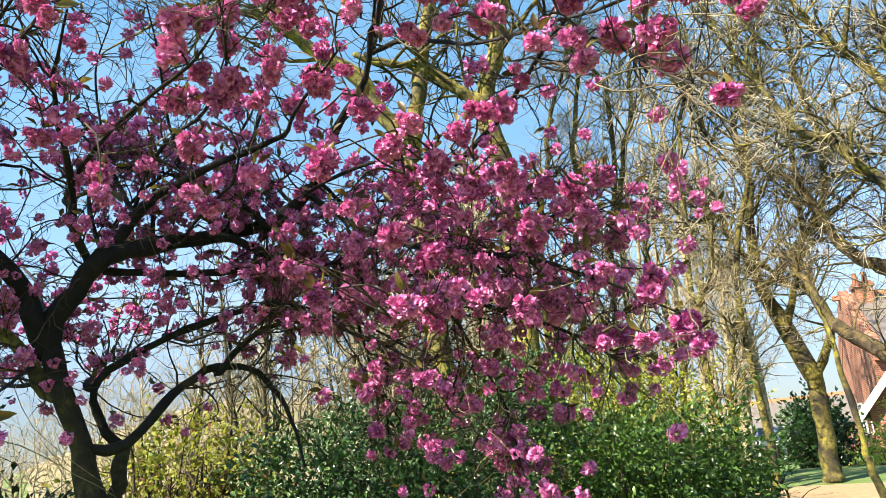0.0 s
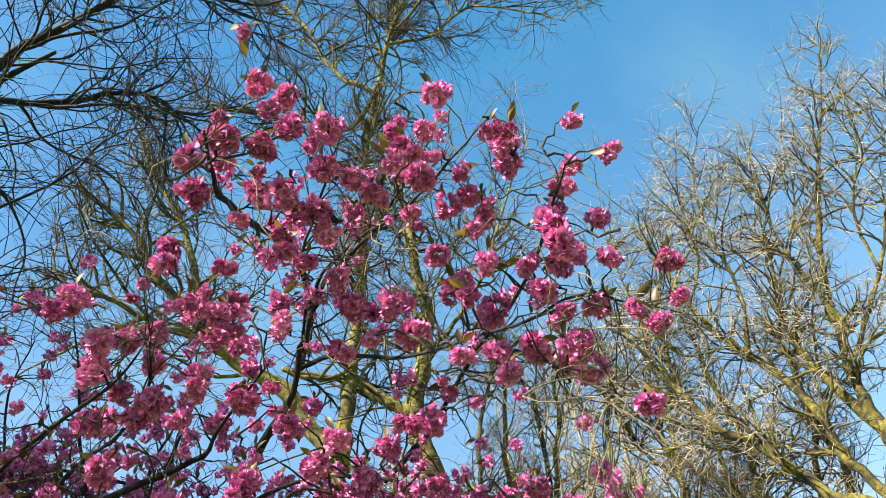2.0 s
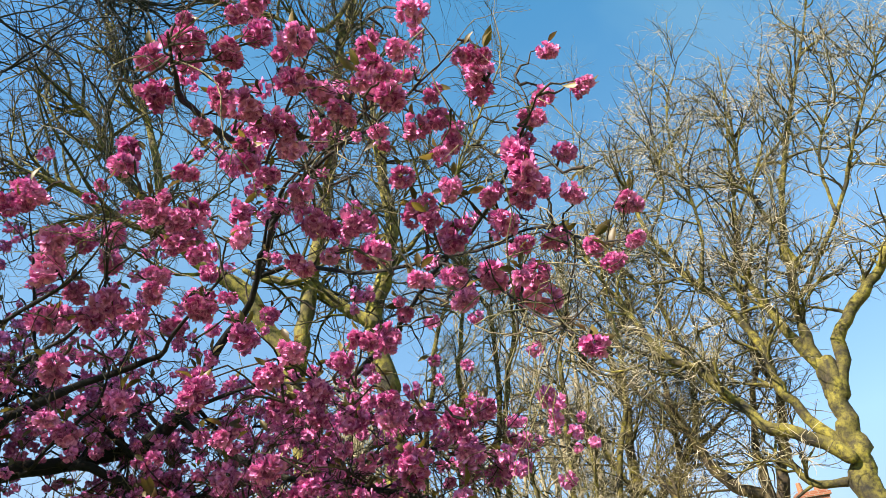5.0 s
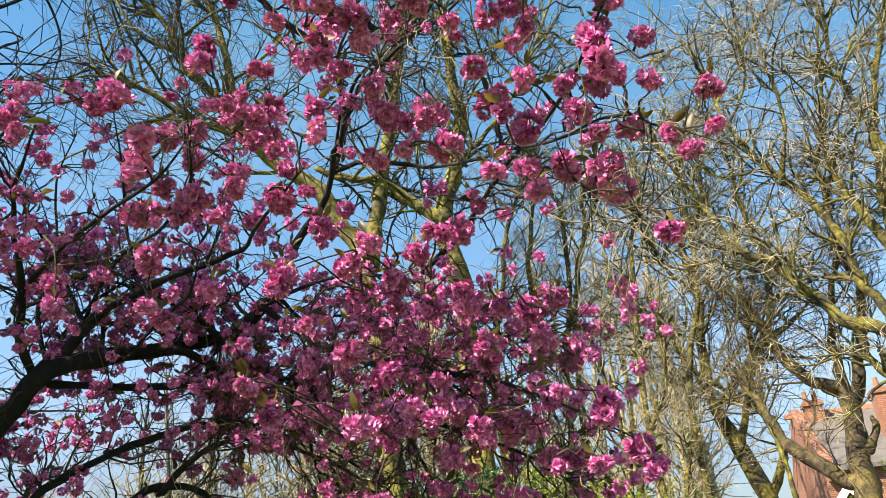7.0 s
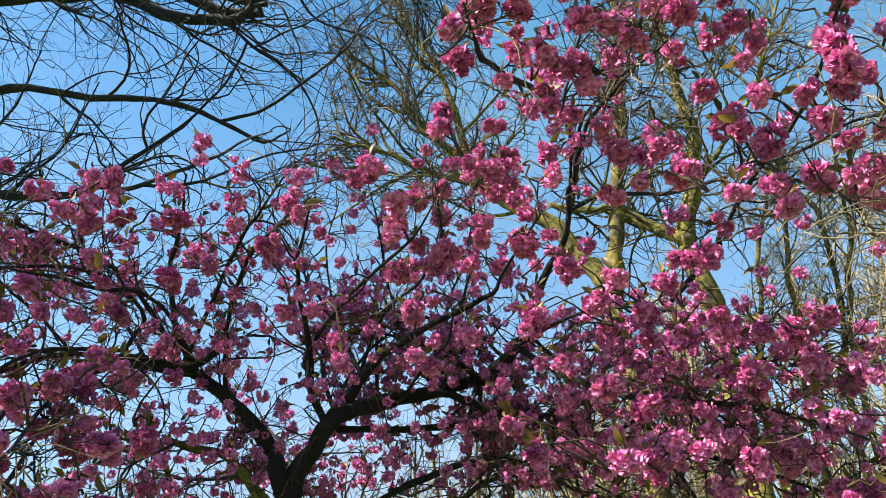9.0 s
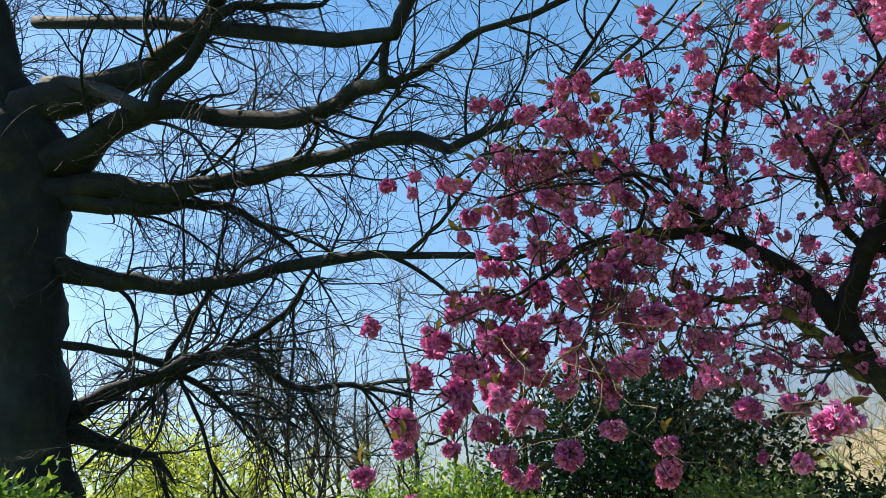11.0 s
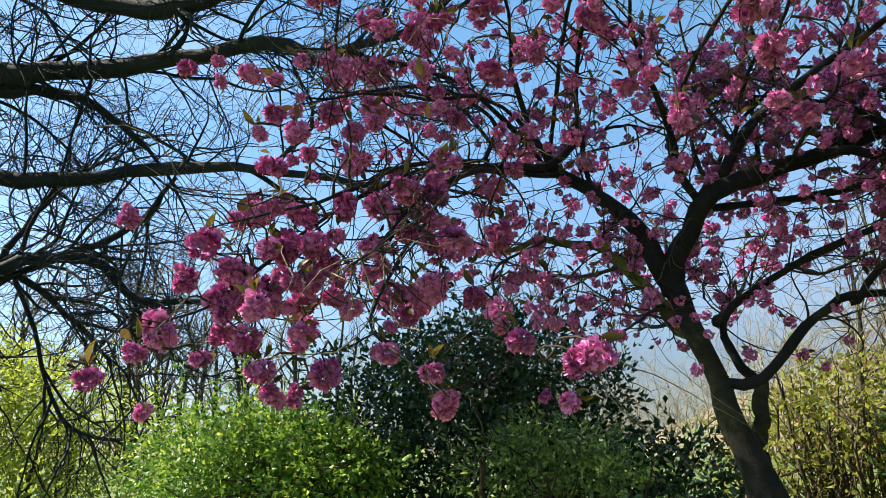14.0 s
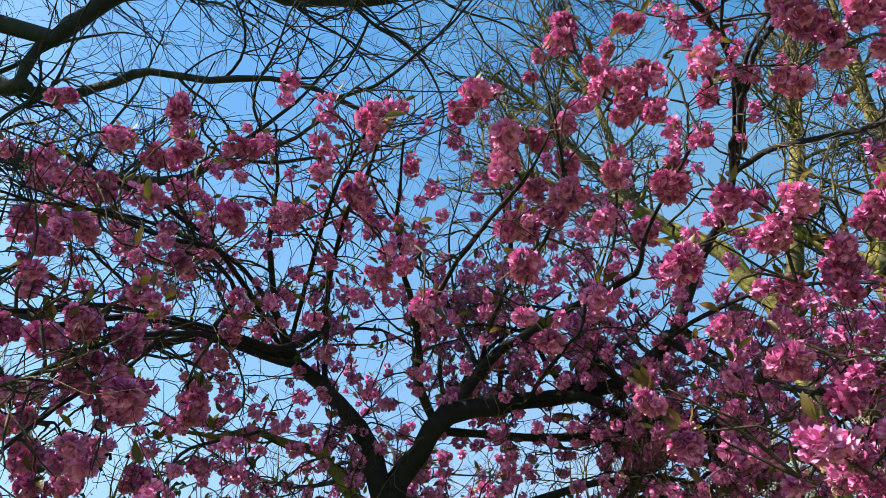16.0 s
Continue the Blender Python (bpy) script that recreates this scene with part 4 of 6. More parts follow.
SMALL_CLUSTERS = [cluster_form(s, c, LOOSE, 0.98) for s, c in ((5, 8), (6, 9), (7, 10), (8, 8))]
TREE_AXES, TREE_RADII = cherry.all()
rng = cherry.rng


def bushy(shoots):
    """Leaves out most side shoots close to the camera, to fit its view of the long, almost bare arms over the lawn."""
    p = shoots[0][:, 0]
    arm = (np.degrees(np.arctan2(p[:, 0], p[:, 1])) > 4) & (p[:, 2] > 2.1) & (np.linalg.norm(p - np.array([0, 0.2, 1.6]), axis=1) < 2.9)
    keep = ~arm | (rng.random(len(p)) < 0.2)
    return shoots[0][keep], shoots[1][keep]


low_right = (np.degrees(np.arctan2(TREE_AXES[:, 9, 0], TREE_AXES[:, 9, 1])) > -17) & (TREE_AXES[:, 9, 2] < 3.2)
inner = slice(-7, None)
over_all = bushy(sprout(rng, TREE_AXES, TREE_RADII, 800, (0.25, 0.6), 55, 0.02, 0.006, 8, 0.2, 0.30))
lower = bushy(sprout(rng, TREE_AXES[low_right], TREE_RADII[low_right], 300, (0.25, 0.6), 55, 0.0, 0.005, 8, 0.2, 0.26))
within = bushy(sprout(rng, TREE_AXES[inner], TREE_RADII[inner], 70, (0.25, 0.6), 55, 0.0, 0.005, 8, 0.1, 0.26))
SHOOTS = stacked(over_all, lower, within)
SPURS = stacked(bushy(sprout(rng, *over_all, 4300, (0.08, 0.30), 55, 0.0, 0.0031, 6, 0.15, 0.38)),
    bushy(sprout(rng, *lower, 1700, (0.08, 0.30), 55, 0.0, 0.0028, 6, 0.15, 0.38)),
    bushy(sprout(rng, *within, 420, (0.08, 0.28), 55, 0.0, 0.0024, 6, 0.15, 0.3)))
cherry.twigs("shoots", SHOOTS, CHERRY_TWIG, 5, single="shoot")
cherry.twigs("spurs", SPURS, CHERRY_TWIG, 3)

pairs = np.array(UPPER_LEFT + UPPER_MIDDLE + UPPER_RIGHT)
pairs = pairs + np.column_stack([rng.normal(0, 0.045, (len(pairs), 3)), np.zeros(len(pairs))])
heroes = np.array(UPPER_LEFT + UPPER_MIDDLE + UPPER_RIGHT + REACHING + MIDDLE_LOW + RIGHT_HIGH + RIGHT_LOW + LEFT_LOW + LEFT_MIDDLE + LEFT_HIGH + LEFT_NEAR + LOW_MIDDLE + LEFT_DEEP + PURPLE_SHADE)
heroes = np.concatenate([heroes, pairs[::2] * np.array([1, 1, 1, 0.8])])
heroes[:, 3] = np.minimum(heroes[:, 3], 0.060) * rng.uniform(0.75, 1.08, len(heroes))
wild = np.concatenate([SPURS[0][:, -1], SHOOTS[0][:, -1], SHOOTS[0][:, 3]])
away = np.linalg.norm(wild - np.array([0, 0.3, 1.6]), axis=1)
bearing = np.degrees(np.arctan2(wild[:, 0], wild[:, 1]))
rise = np.degrees(np.arcsin((wild[:, 2] - 1.6) / np.linalg.norm(wild - np.array([0, 0, 1.6]), axis=1)))
share = np.where(bearing < -45, 0.15, np.where(bearing < -24, np.where(bearing < -38, 0.21, 0.30), np.where(rise < 27, np.where((rise < 12) & (bearing < 3), 0.13, 0.35), np.where(bearing < -2, 0.30, 0.12)))) * np.clip((away - 2.0) / 1.3, 0.0, 1.0)
wild = wild[(rng.random(len(wild)) < share) & (wild[:, 2] > 1.3)]
gap = np.linalg.norm(wild[:, None] - heroes[None, :, :3], axis=2).min(1)
wild = wild[gap > 0.10]
wild = np.column_stack([wild - np.array([0, 0, 0.04]), 0.022 + 0.026 * rng.random(len(wild)) ** 1.3])

# stalks: each cluster that stands out hangs by a drooping twig from the nearest shoot or bough
hold_at = np.concatenate([TREE_AXES[:, 6:].reshape(-1, 3), SHOOTS[0].reshape(-1, 3), SPURS[0].reshape(-1, 3)])
stalks = []
for x, y, z, r in heroes:
    p = np.array([x, y, z + r * 0.6])
    d = np.linalg.norm(hold_at - p, axis=1) + 0.4 * np.maximum(0, hold_at[:, 2] - p[2])
    b = hold_at[d.argmin()]
    bow = np.linalg.norm(p - b) * np.array([rng.normal(0, 0.1), rng.normal(0, 0.1), 0.16])
    t = np.linspace(0, 1, 6)[:, None]
    stalks.append(b * (1 - t) + p * t + bow * np.sin(t * np.pi) + rng.normal(0, 0.012, (6, 3)) * np.sin(t * np.pi))
stalks = np.array(stalks)
cherry.twigs("stalks", (stalks, np.tile(np.linspace(0.006, 0.0025, 6), (len(stalks), 1))), CHERRY_TWIG, 4, single="stalk")

# bare, pale whips that hang in front of the crown
WHIPS = sprout(rng, TREE_AXES[8:], TREE_RADII[8:], 300, (0.4, 1.1), 60, -0.09, 0.0032, 10, 0.2, 0.42)
WHIPS = stacked(WHIPS, sprout(rng, TREE_AXES[low_right], TREE_RADII[low_right], 170, (0.35, 0.9), 65, -0.06, 0.0032, 10, 0.25, 0.36))
cherry.twigs("bare_whips", WHIPS, TWIG_BARK, 4, "thin pale whips without flowers")

# bronze leaves round the tops of the clusters
every = np.concatenate([heroes, wild])
owner = np.repeat(np.arange(len(every)), 4)
leaf_way = rng.normal(0, 1, (len(owner), 3)) + np.array([0, 0, 0.5])
leaf_way /= np.linalg.norm(leaf_way, axis=1, keepdims=True)
leaf_at = every[owner, :3] + np.array([0, 0, 1.0]) * every[owner, 3:4] * 0.7 + leaf_way * 0.015
keep = rng.random(len(owner)) < np.where(owner < len(heroes), 0.5, 0.25)
part("leaves", scattered("leaves", long_leaf(0.062, 0.026), rng, leaf_at[keep], leaf_way[keep], rng.uniform(0.6, 1.2, keep.sum())), BRONZE, cherry.top, "bronze-green young leaves", "stuff")

# the rest of the blossom, joined
near = np.argsort(np.linalg.norm(wild[:, :3] - np.array([-0.5, 0.2, 1.6]), axis=1))
named, rest = wild[near[:80]], wild[near[80:]]
v_all, q_all, n_all = [], [], 0
for k, (v, q) in enumerate(SMALL_CLUSTERS):
    some = rest[k::4]
    spin = rng.uniform(0, 2 * np.pi, len(some))
    c, s = np.cos(spin), np.sin(spin)
    turn = np.stack([np.stack([c, -s, 0 * c], -1), np.stack([s, c, 0 * c], -1), np.stack([0 * c, 0 * c, 1 + 0 * c], -1)], 1)
    vv = some[:, None, :3] + np.einsum("nij,kj->nki", turn, v) * some[:, None, 3:4]
    qq = q[None] + (np.arange(len(some)) * len(v))[:, None, None] + n_all
    v_all.append(vv.reshape(-1, 3))
    q_all.append(qq.reshape(-1, 4))
    n_all += len(v) * len(some)
part("blossom", arrayed("blossom", np.concatenate(v_all), np.concatenate(q_all)), PETAL, cherry.top, "masses of double pink blossom", "stuff")

# ---- beech ----


def led_from(root, points, reach=1.4):
    """A limb's points with a lead-in that leaves the trunk and runs smoothly into them."""
    root, a, b = Vector(root), Vector(points[0]), Vector(points[1])
    lead = a - (b - a).normalized() * min(reach, (a - root).length * 0.3)
    half = root.lerp(lead, 0.5) + Vector((0, 0.1, 0.1))
    return (tuple(root), tuple(half), tuple(lead)) + tuple(points)


beech = Tree("beech_tree", (-8.8, 0.8, 0.0), "massive bare beech with long level limbs, bark coloured near-black as if backlit", "tree", 21, BACKLIT_BEECH, girth=0.76)
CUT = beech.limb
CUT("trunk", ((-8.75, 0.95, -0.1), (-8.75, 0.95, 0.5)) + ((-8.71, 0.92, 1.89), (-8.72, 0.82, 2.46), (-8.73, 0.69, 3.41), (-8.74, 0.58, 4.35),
    (-8.75, 0.48, 5.16), (-8.75, 0.36, 5.93)), 0.70, 0.58, 0.53, 0.50, 0.49, 0.52, 0.60, 0.60, grows=False, sides=24, label="thick trunk, its shaded side put into the bark colour")
CUT("stem", ((-8.75, 0.56, 5.16), (-8.76, 0.34, 5.98), (-8.77, 0.13, 6.75), (-8.77, -0.07, 7.47), (-8.77, -0.27, 8.38), (-8.76, -0.51, 9.48),
    (-8.75, -0.72, 10.85)), 0.52, 0.46, 0.34, 0.27, 0.22, 0.17, 0.08)
CUT("stem", ((-8.80, 0.52, 5.74), (-8.82, -0.00, 5.72), (-8.82, -0.18, 5.27), (-8.82, -0.33, 4.72)), 0.2, 0.15, 0.12, 0.1)
CUT("stem", ((-8.98, 0.78, 1.69), (-9.01, 0.32, 3.20), (-9.01, 0.30, 3.95), (-9.02, 0.13, 4.52), (-9.02, -0.23, 4.80), (-9.01, -0.60, 5.27)), 0.2, 0.18, 0.13, 0.11, 0.09, 0.07)
CUT("limb", ((-8.72, 0.42, 5.55), (-8.52, 0.44, 6.25), (-8.19, 0.80, 6.39), (-7.65, 1.19, 6.36), (-6.93, 1.45, 6.33), (-6.48, 1.67, 6.52), (-5.84, 1.75, 6.64),
    (-5.12, 1.71, 6.82), (-4.45, 1.80, 6.78), (-3.70, 1.95, 6.95)), 0.42, 0.36, 0.27, 0.21, 0.13, 0.11, 0.08, 0.05, 0.03, 0.01)
CUT("limb", ((-8.74, 0.48, 5.05), (-8.55, 0.56, 5.56), (-8.28, 0.96, 5.71), (-7.83, 1.16, 5.88), (-7.27, 1.55, 5.93), (-6.70, 2.05, 5.66), (-6.00, 2.44, 5.37),
    (-5.28, 2.64, 5.33), (-4.70, 2.69, 5.16)), 0.40, 0.34, 0.25, 0.19, 0.13, 0.12, 0.115, 0.10, 0.075)
CUT("limb", ((-8.74, 0.50, 4.85), (-8.54, 0.64, 5.31), (-8.30, 1.13, 5.36), (-7.86, 1.61, 5.20), (-7.22, 2.05, 5.13), (-6.52, 2.47, 5.08), (-5.95, 2.72, 5.02),
    (-5.27, 2.96, 4.89), (-4.88, 3.03, 4.81), (-4.49, 3.10, 4.50), (-3.94, 3.14, 4.41), (-3.35, 3.19, 4.32), (-2.92, 3.11, 4.34)), 0.38, 0.31, 0.21, 0.16, 0.12, 0.11, 0.095, 0.08, 0.07, 0.06, 0.045, 0.03, 0.015)
CUT("limb", ((-8.72, 0.52, 4.85), (-8.57, 0.64, 5.24), (-8.36, 1.04, 5.16), (-7.96, 1.51, 5.05), (-7.48, 2.13, 5.01), (-7.05, 2.43, 4.74), (-6.65, 2.71, 4.33)), 0.24, 0.20, 0.14, 0.10, 0.07, 0.05, 0.025)
CUT("limb", ((-8.74, 0.58, 4.30), (-8.58, 0.71, 4.52), (-8.47, 1.11, 4.40), (-8.15, 1.47, 4.26), (-7.77, 1.93, 4.14), (-7.21, 2.37, 4.11), (-6.61, 2.75, 4.11),
    (-5.92, 3.03, 4.01), (-5.05, 3.40, 3.79), (-4.45, 3.60, 3.60), (-3.92, 3.73, 3.57)), 0.30, 0.23, 0.16, 0.125, 0.10, 0.09, 0.075, 0.06, 0.045, 0.03, 0.012)
CUT("limb", ((-7.32, 3.26, 4.37), (-7.55, 3.08, 3.95), (-7.96, 2.77, 3.69), (-8.22, 2.20, 3.39), (-8.42, 1.72, 2.91), (-8.57, 1.26, 2.39)), 0.03, 0.05, 0.05, 0.045, 0.035, 0.02)
CUT("limb", ((-8.76, 0.72, 2.70), (-8.76, 0.98, 2.88), (-8.66, 1.40, 3.12), (-8.34, 1.81, 3.27), (-8.00, 2.20, 3.42), (-7.53, 2.67, 3.39), (-7.16, 2.97, 3.01),
    (-6.67, 3.31, 2.96), (-6.17, 3.66, 2.78)), 0.28, 0.19, 0.125, 0.095, 0.08, 0.065, 0.055, 0.04, 0.02)
CUT("limb", ((-8.76, 0.72, 2.85), (-8.77, 0.98, 2.82), (-8.72, 1.38, 2.70), (-8.65, 1.85, 2.54), (-8.62, 2.03, 2.44), (-8.59, 2.22, 2.20)), 0.24, 0.17, 0.11, 0.08, 0.05, 0.012)
CUT("limb", ((-8.52, 0.80, 3.68), (-8.42, 1.69, 3.53), (-8.33, 2.24, 3.29), (-8.24, 2.74, 2.90), (-7.88, 3.00, 2.49)), 0.06, 0.055, 0.05, 0.04, 0.02)
CUT("limb", ((-8.45, 2.01, 3.49), (-8.29, 2.21, 3.93), (-8.08, 2.46, 4.37), (-7.64, 2.81, 4.62)), 0.05, 0.045, 0.035, 0.02)
CUT("limb", ((-8.25, 2.09, 3.36), (-8.28, 2.37, 2.78), (-8.27, 2.62, 2.11), (-8.19, 2.86, 1.81), (-8.02, 3.32, 1.72), (-7.91, 3.55, 1.94),
    (-7.85, 3.63, 2.30)), 0.03, 0.028, 0.027, 0.027, 0.024, 0.018, 0.01)
CUT("limb", ((-4.71, 2.69, 5.15), (-4.65, 2.79, 5.15), (-4.40, 2.99, 5.27), (-3.69, 2.85, 5.03), (-3.36, 3.02, 5.02), (-2.76, 3.22, 4.96),
    (-2.42, 3.41, 4.81), (-2.20, 3.49, 4.69), (-2.00, 3.44, 4.68)), 0.06, 0.05, 0.042, 0.036, 0.032, 0.026, 0.02, 0.014, 0.008)
CUT("limb", ((-4.73, 2.68, 5.14), (-4.56, 2.62, 5.40), (-4.36, 2.66, 5.59), (-4.14, 2.71, 5.78), (-3.84, 2.87, 5.93), (-3.48, 3.10, 6.04),
    (-3.07, 3.28, 6.19)), 0.05, 0.046, 0.044, 0.04, 0.036, 0.03, 0.018)
CUT("limb", led_from((-8.6, 0.55, 6.7), ((-6.28, 1.25, 5.52), (-6.10, 1.41, 5.73), (-5.85, 1.53, 6.01), (-5.66, 1.70, 6.18), (-5.51, 2.03, 6.20),
    (-5.31, 2.40, 6.22), (-5.00, 2.57, 6.45), (-4.30, 2.74, 6.25)), 0.25), 0.10, 0.095, 0.090, 0.085, 0.075, 0.07, 0.06, 0.05, 0.035, 0.022, 0.012)
CUT("limb", led_from((-8.8, 0.4, 7.6), ((-4.30, 2.65, 5.68), (-4.06, 2.75, 5.85), (-3.72, 2.94, 6.03), (-3.37, 3.17, 6.14), (-3.03, 3.23, 5.90),
    (-2.58, 3.39, 5.78), (-2.36, 3.37, 5.78), (-2.12, 3.20, 5.91), (-1.68, 3.02, 5.97)), 0.4), 0.10, 0.092, 0.083, 0.075, 0.07, 0.068, 0.064, 0.06, 0.052, 0.042, 0.032, 0.016)
CUT("limb", led_from((-8.9, 0.3, 9.6), ((-2.57, 3.68, 6.61), (-2.29, 3.59, 6.81), (-1.96, 3.52, 7.00), (-1.57, 3.34, 7.12), (-1.32, 3.30, 7.21),
    (-0.83, 3.33, 7.06), (-0.37, 3.20, 6.96), (0.16, 3.00, 6.75)), 0.4), 0.09, 0.077, 0.063, 0.05, 0.045, 0.04, 0.036, 0.03, 0.024, 0.016, 0.008)
CUT("limb", ((-1.62, 3.41, 7.18), (-1.78, 3.09, 7.32), (-1.82, 2.85, 7.43), (-1.82, 2.58, 7.56), (-1.75, 2.24, 7.72)), 0.03, 0.026, 0.024, 0.02, 0.01)
CUT("limb", led_from((-8.8, -0.3, 10.4), ((-2.54, 3.05, 7.29), (-2.32, 2.94, 7.45), (-2.08, 2.78, 7.61), (-1.89, 2.64, 7.74), (-1.78, 2.47, 7.85),
    (-1.63, 2.16, 8.00)), 0.4), 0.08, 0.067, 0.053, 0.04, 0.036, 0.032, 0.028, 0.024, 0.016)
CUT("limb", ((-1.89, 2.64, 7.74), (-1.42, 2.58, 7.89), (-0.95, 2.62, 7.97), (-0.54, 2.70, 7.99), (-0.26, 2.82, 7.96)), 0.03, 0.026, 0.022, 0.016, 0.008)
CUT("limb", led_from((-8.8, 0.4, 8.6), ((-2.39, 3.63, 6.34), (-1.99, 3.77, 6.42), (-1.58, 3.81, 6.54), (-1.32, 3.88, 6.56), (-1.14, 4.03, 6.49)), 0.4), 0.05, 0.045, 0.040, 0.035, 0.03, 0.026, 0.02, 0.01)
# Unseen upper limbs, added to throw shade on the left of the cherry.
CUT("limb", ((-8.77, -0.10, 7.50), (-8.00, -0.30, 8.00), (-7.20, -0.40, 8.30), (-6.30, -0.30, 8.50)), 0.14, 0.11, 0.08, 0.03)
CUT("limb", ((-8.77, -0.20, 8.10), (-7.80, 0.50, 8.60), (-6.80, 0.90, 9.00), (-6.00, 1.20, 9.20)), 0.13, 0.10, 0.07, 0.03)
CUT("limb", ((-8.76, -0.40, 9.00), (-7.90, -0.20, 9.50), (-7.00, 0.00, 9.90), (-6.20, 0.20, 10.10)), 0.12, 0.09, 0.06, 0.025)
CUT("limb", ((-8.77, -0.20, 8.00), (-7.88, -1.90, 9.45), (-7.00, -3.60, 10.20)), 0.15, 0.10, 0.03)
BEECH_AXES = beech.all()
SHADE_BOUGH = BEECH_AXES[0][-1:], BEECH_AXES[1][-1:]
BEECH_AXES = BEECH_AXES[0][:-1], BEECH_AXES[1][:-1]
HIGH = BEECH_AXES[0][-12:-3], BEECH_AXES[1][-12:-3]
LOW = np.delete(BEECH_AXES[0], range(-12, -3), 0), np.delete(BEECH_AXES[1], range(-12, -3), 0)
a0 = stacked(sprout(beech.rng, *LOW, 150, (0.9, 2.6), 42, 0.0, 0.023, STEPS, 0.15, 0.085, 0.2), sprout(beech.rng, *HIGH, 34, (0.9, 2.2), 40, 0.0, 0.016, STEPS, 0.4, 0.10, 0.25))
a1 = stacked(sprout(beech.rng, *stacked(LOW, a0), 1000, (0.5, 1.5), 48, 0.0, 0.0115, 12, 0.1, 0.15), sprout(beech.rng, *HIGH, 120, (0.5, 1.4), 46, 0.0, 0.010, 12, 0.4, 0.2))
a2 = sprout(beech.rng, *a1, 4000, (0.3, 0.9), 50, -0.01, 0.0068, 6, 0.15, 0.26)
a3 = sprout(beech.rng, *stacked((a1[0][:, 1::2], a1[1][:, 1::2]), a2), 9000, (0.14, 0.48), 52, 0.0, 0.0046, 4, 0.2, 0.36, 0.5)
# twigs on the last unseen bough, added to dapple the blossom with shade
u0 = sprout(beech.rng, *SHADE_BOUGH, 14, (0.9, 2.4), 45, 0.02, 0.022, STEPS, 0.15, 0.085, 0.2)
u1 = sprout(beech.rng, *stacked(SHADE_BOUGH, u0), 110, (0.5, 1.5), 48, 0.0, 0.013, 12, 0.1, 0.15)
u2 = sprout(beech.rng, *u1, 380, (0.3, 0.9), 50, 0.0, 0.008, 6, 0.15, 0.26)
a0, a1, a2 = stacked(a0, u0), stacked(a1, u1), stacked(a2, u2)
beech.twigs("branches", a0, BACKLIT_BEECH, 7, single="branch")
beech.twigs("shoots", a1, BACKLIT_BEECH, 5, single="shoot")
beech.twigs("twigs", a2, BACKLIT_BEECH_TWIG, 4)
beech.twigs("fine_twigs", a3, BACKLIT_BEECH_TWIG, 3)

# ---- trees behind ----


def bare_tree(foot, label, seed, wood=MOSSY_BARK, girth=1.0):
    return Tree("bare_tree", foot, label, "tree", seed, wood, "bare trees behind the cherry", girth)


# twin-stemmed tree straight behind
twin = bare_tree((0.6, 11.6, 0.9), "tall bare tree with twin mossy stems in sunlight", 31, BRIGHT_MOSS, girth=1.05)
CUT = twin.limb
p = ((-0.01, 11.60, 2.85), (-0.19, 11.60, 5.77), (-0.50, 11.59, 7.42))
CUT("trunk", ((p[0][0] + 0.2, p[0][1], 0.7),) + p, 0.26, 0.19, 0.145, 0.135, grows=False)
CUT("stem", ((-0.25, 11.57, 6.76), (-0.05, 11.57, 8.11), (0.34, 11.57, 10.28), (0.53, 11.56, 11.81), (0.73, 11.55, 14.04), (0.83, 11.54, 15.10)), 0.145, 0.125, 0.105, 0.092, 0.085, 0.08)
CUT("stem", ((0.82, 11.51, 14.44), (1.14, 11.48, 15.94), (1.60, 11.43, 17.89), (1.96, 11.38, 18.88), (2.24, 11.33, 21.55), (3.39, 11.05, 26.59),
    (4.39, 10.70, 32.39)), 0.085, 0.075, 0.068, 0.06, 0.05, 0.04, 0.02)
p = ((1.39, 11.72, 2.24), (1.31, 11.72, 3.45), (1.20, 11.74, 6.61))
CUT("trunk", ((p[0][0] + 0.2, p[0][1], 0.7),) + p, 0.28, 0.22, 0.20, 0.165, grows=False)
CUT("stem", ((1.25, 11.60, 6.39), (1.06, 11.62, 7.59), (1.35, 11.59, 8.76), (1.53, 11.57, 9.86), (1.45, 11.58, 11.42), (1.38, 11.59, 12.76),
    (1.27, 11.60, 14.82)), 0.175, 0.155, 0.135, 0.115, 0.09, 0.05, 0.02)
CUT("limb", ((1.05, 11.52, 7.54), (0.57, 11.56, 7.91), (0.10, 11.57, 8.39)), 0.11, 0.10, 0.09)
CUT("limb", ((-0.38, 11.46, 6.92), (-0.75, 11.44, 7.64), (-1.12, 11.41, 8.23), (-1.97, 11.30, 8.87), (-2.40, 11.21, 9.29), (-2.52, 11.18, 9.80),
    (-2.75, 11.13, 11.17), (-3.09, 11.04, 12.20), (-3.65, 10.87, 13.52), (-4.00, 10.74, 15.01)), 0.16, 0.15, 0.135, 0.11, 0.09, 0.075, 0.065, 0.055, 0.04, 0.02)
CUT("limb", ((-2.33, 11.12, 9.17), (-2.83, 11.01, 9.98), (-3.33, 10.87, 10.56), (-3.67, 10.75, 11.37), (-4.17, 10.57, 11.88),
    (-4.73, 10.33, 12.32)), 0.09, 0.08, 0.07, 0.055, 0.04, 0.02)
CUT("limb", ((-2.38, 11.11, 9.22), (-3.04, 10.95, 9.41), (-3.66, 10.76, 9.75), (-4.17, 10.57, 9.97), (-4.88, 10.26, 10.20)), 0.07, 0.06, 0.05, 0.035, 0.02)
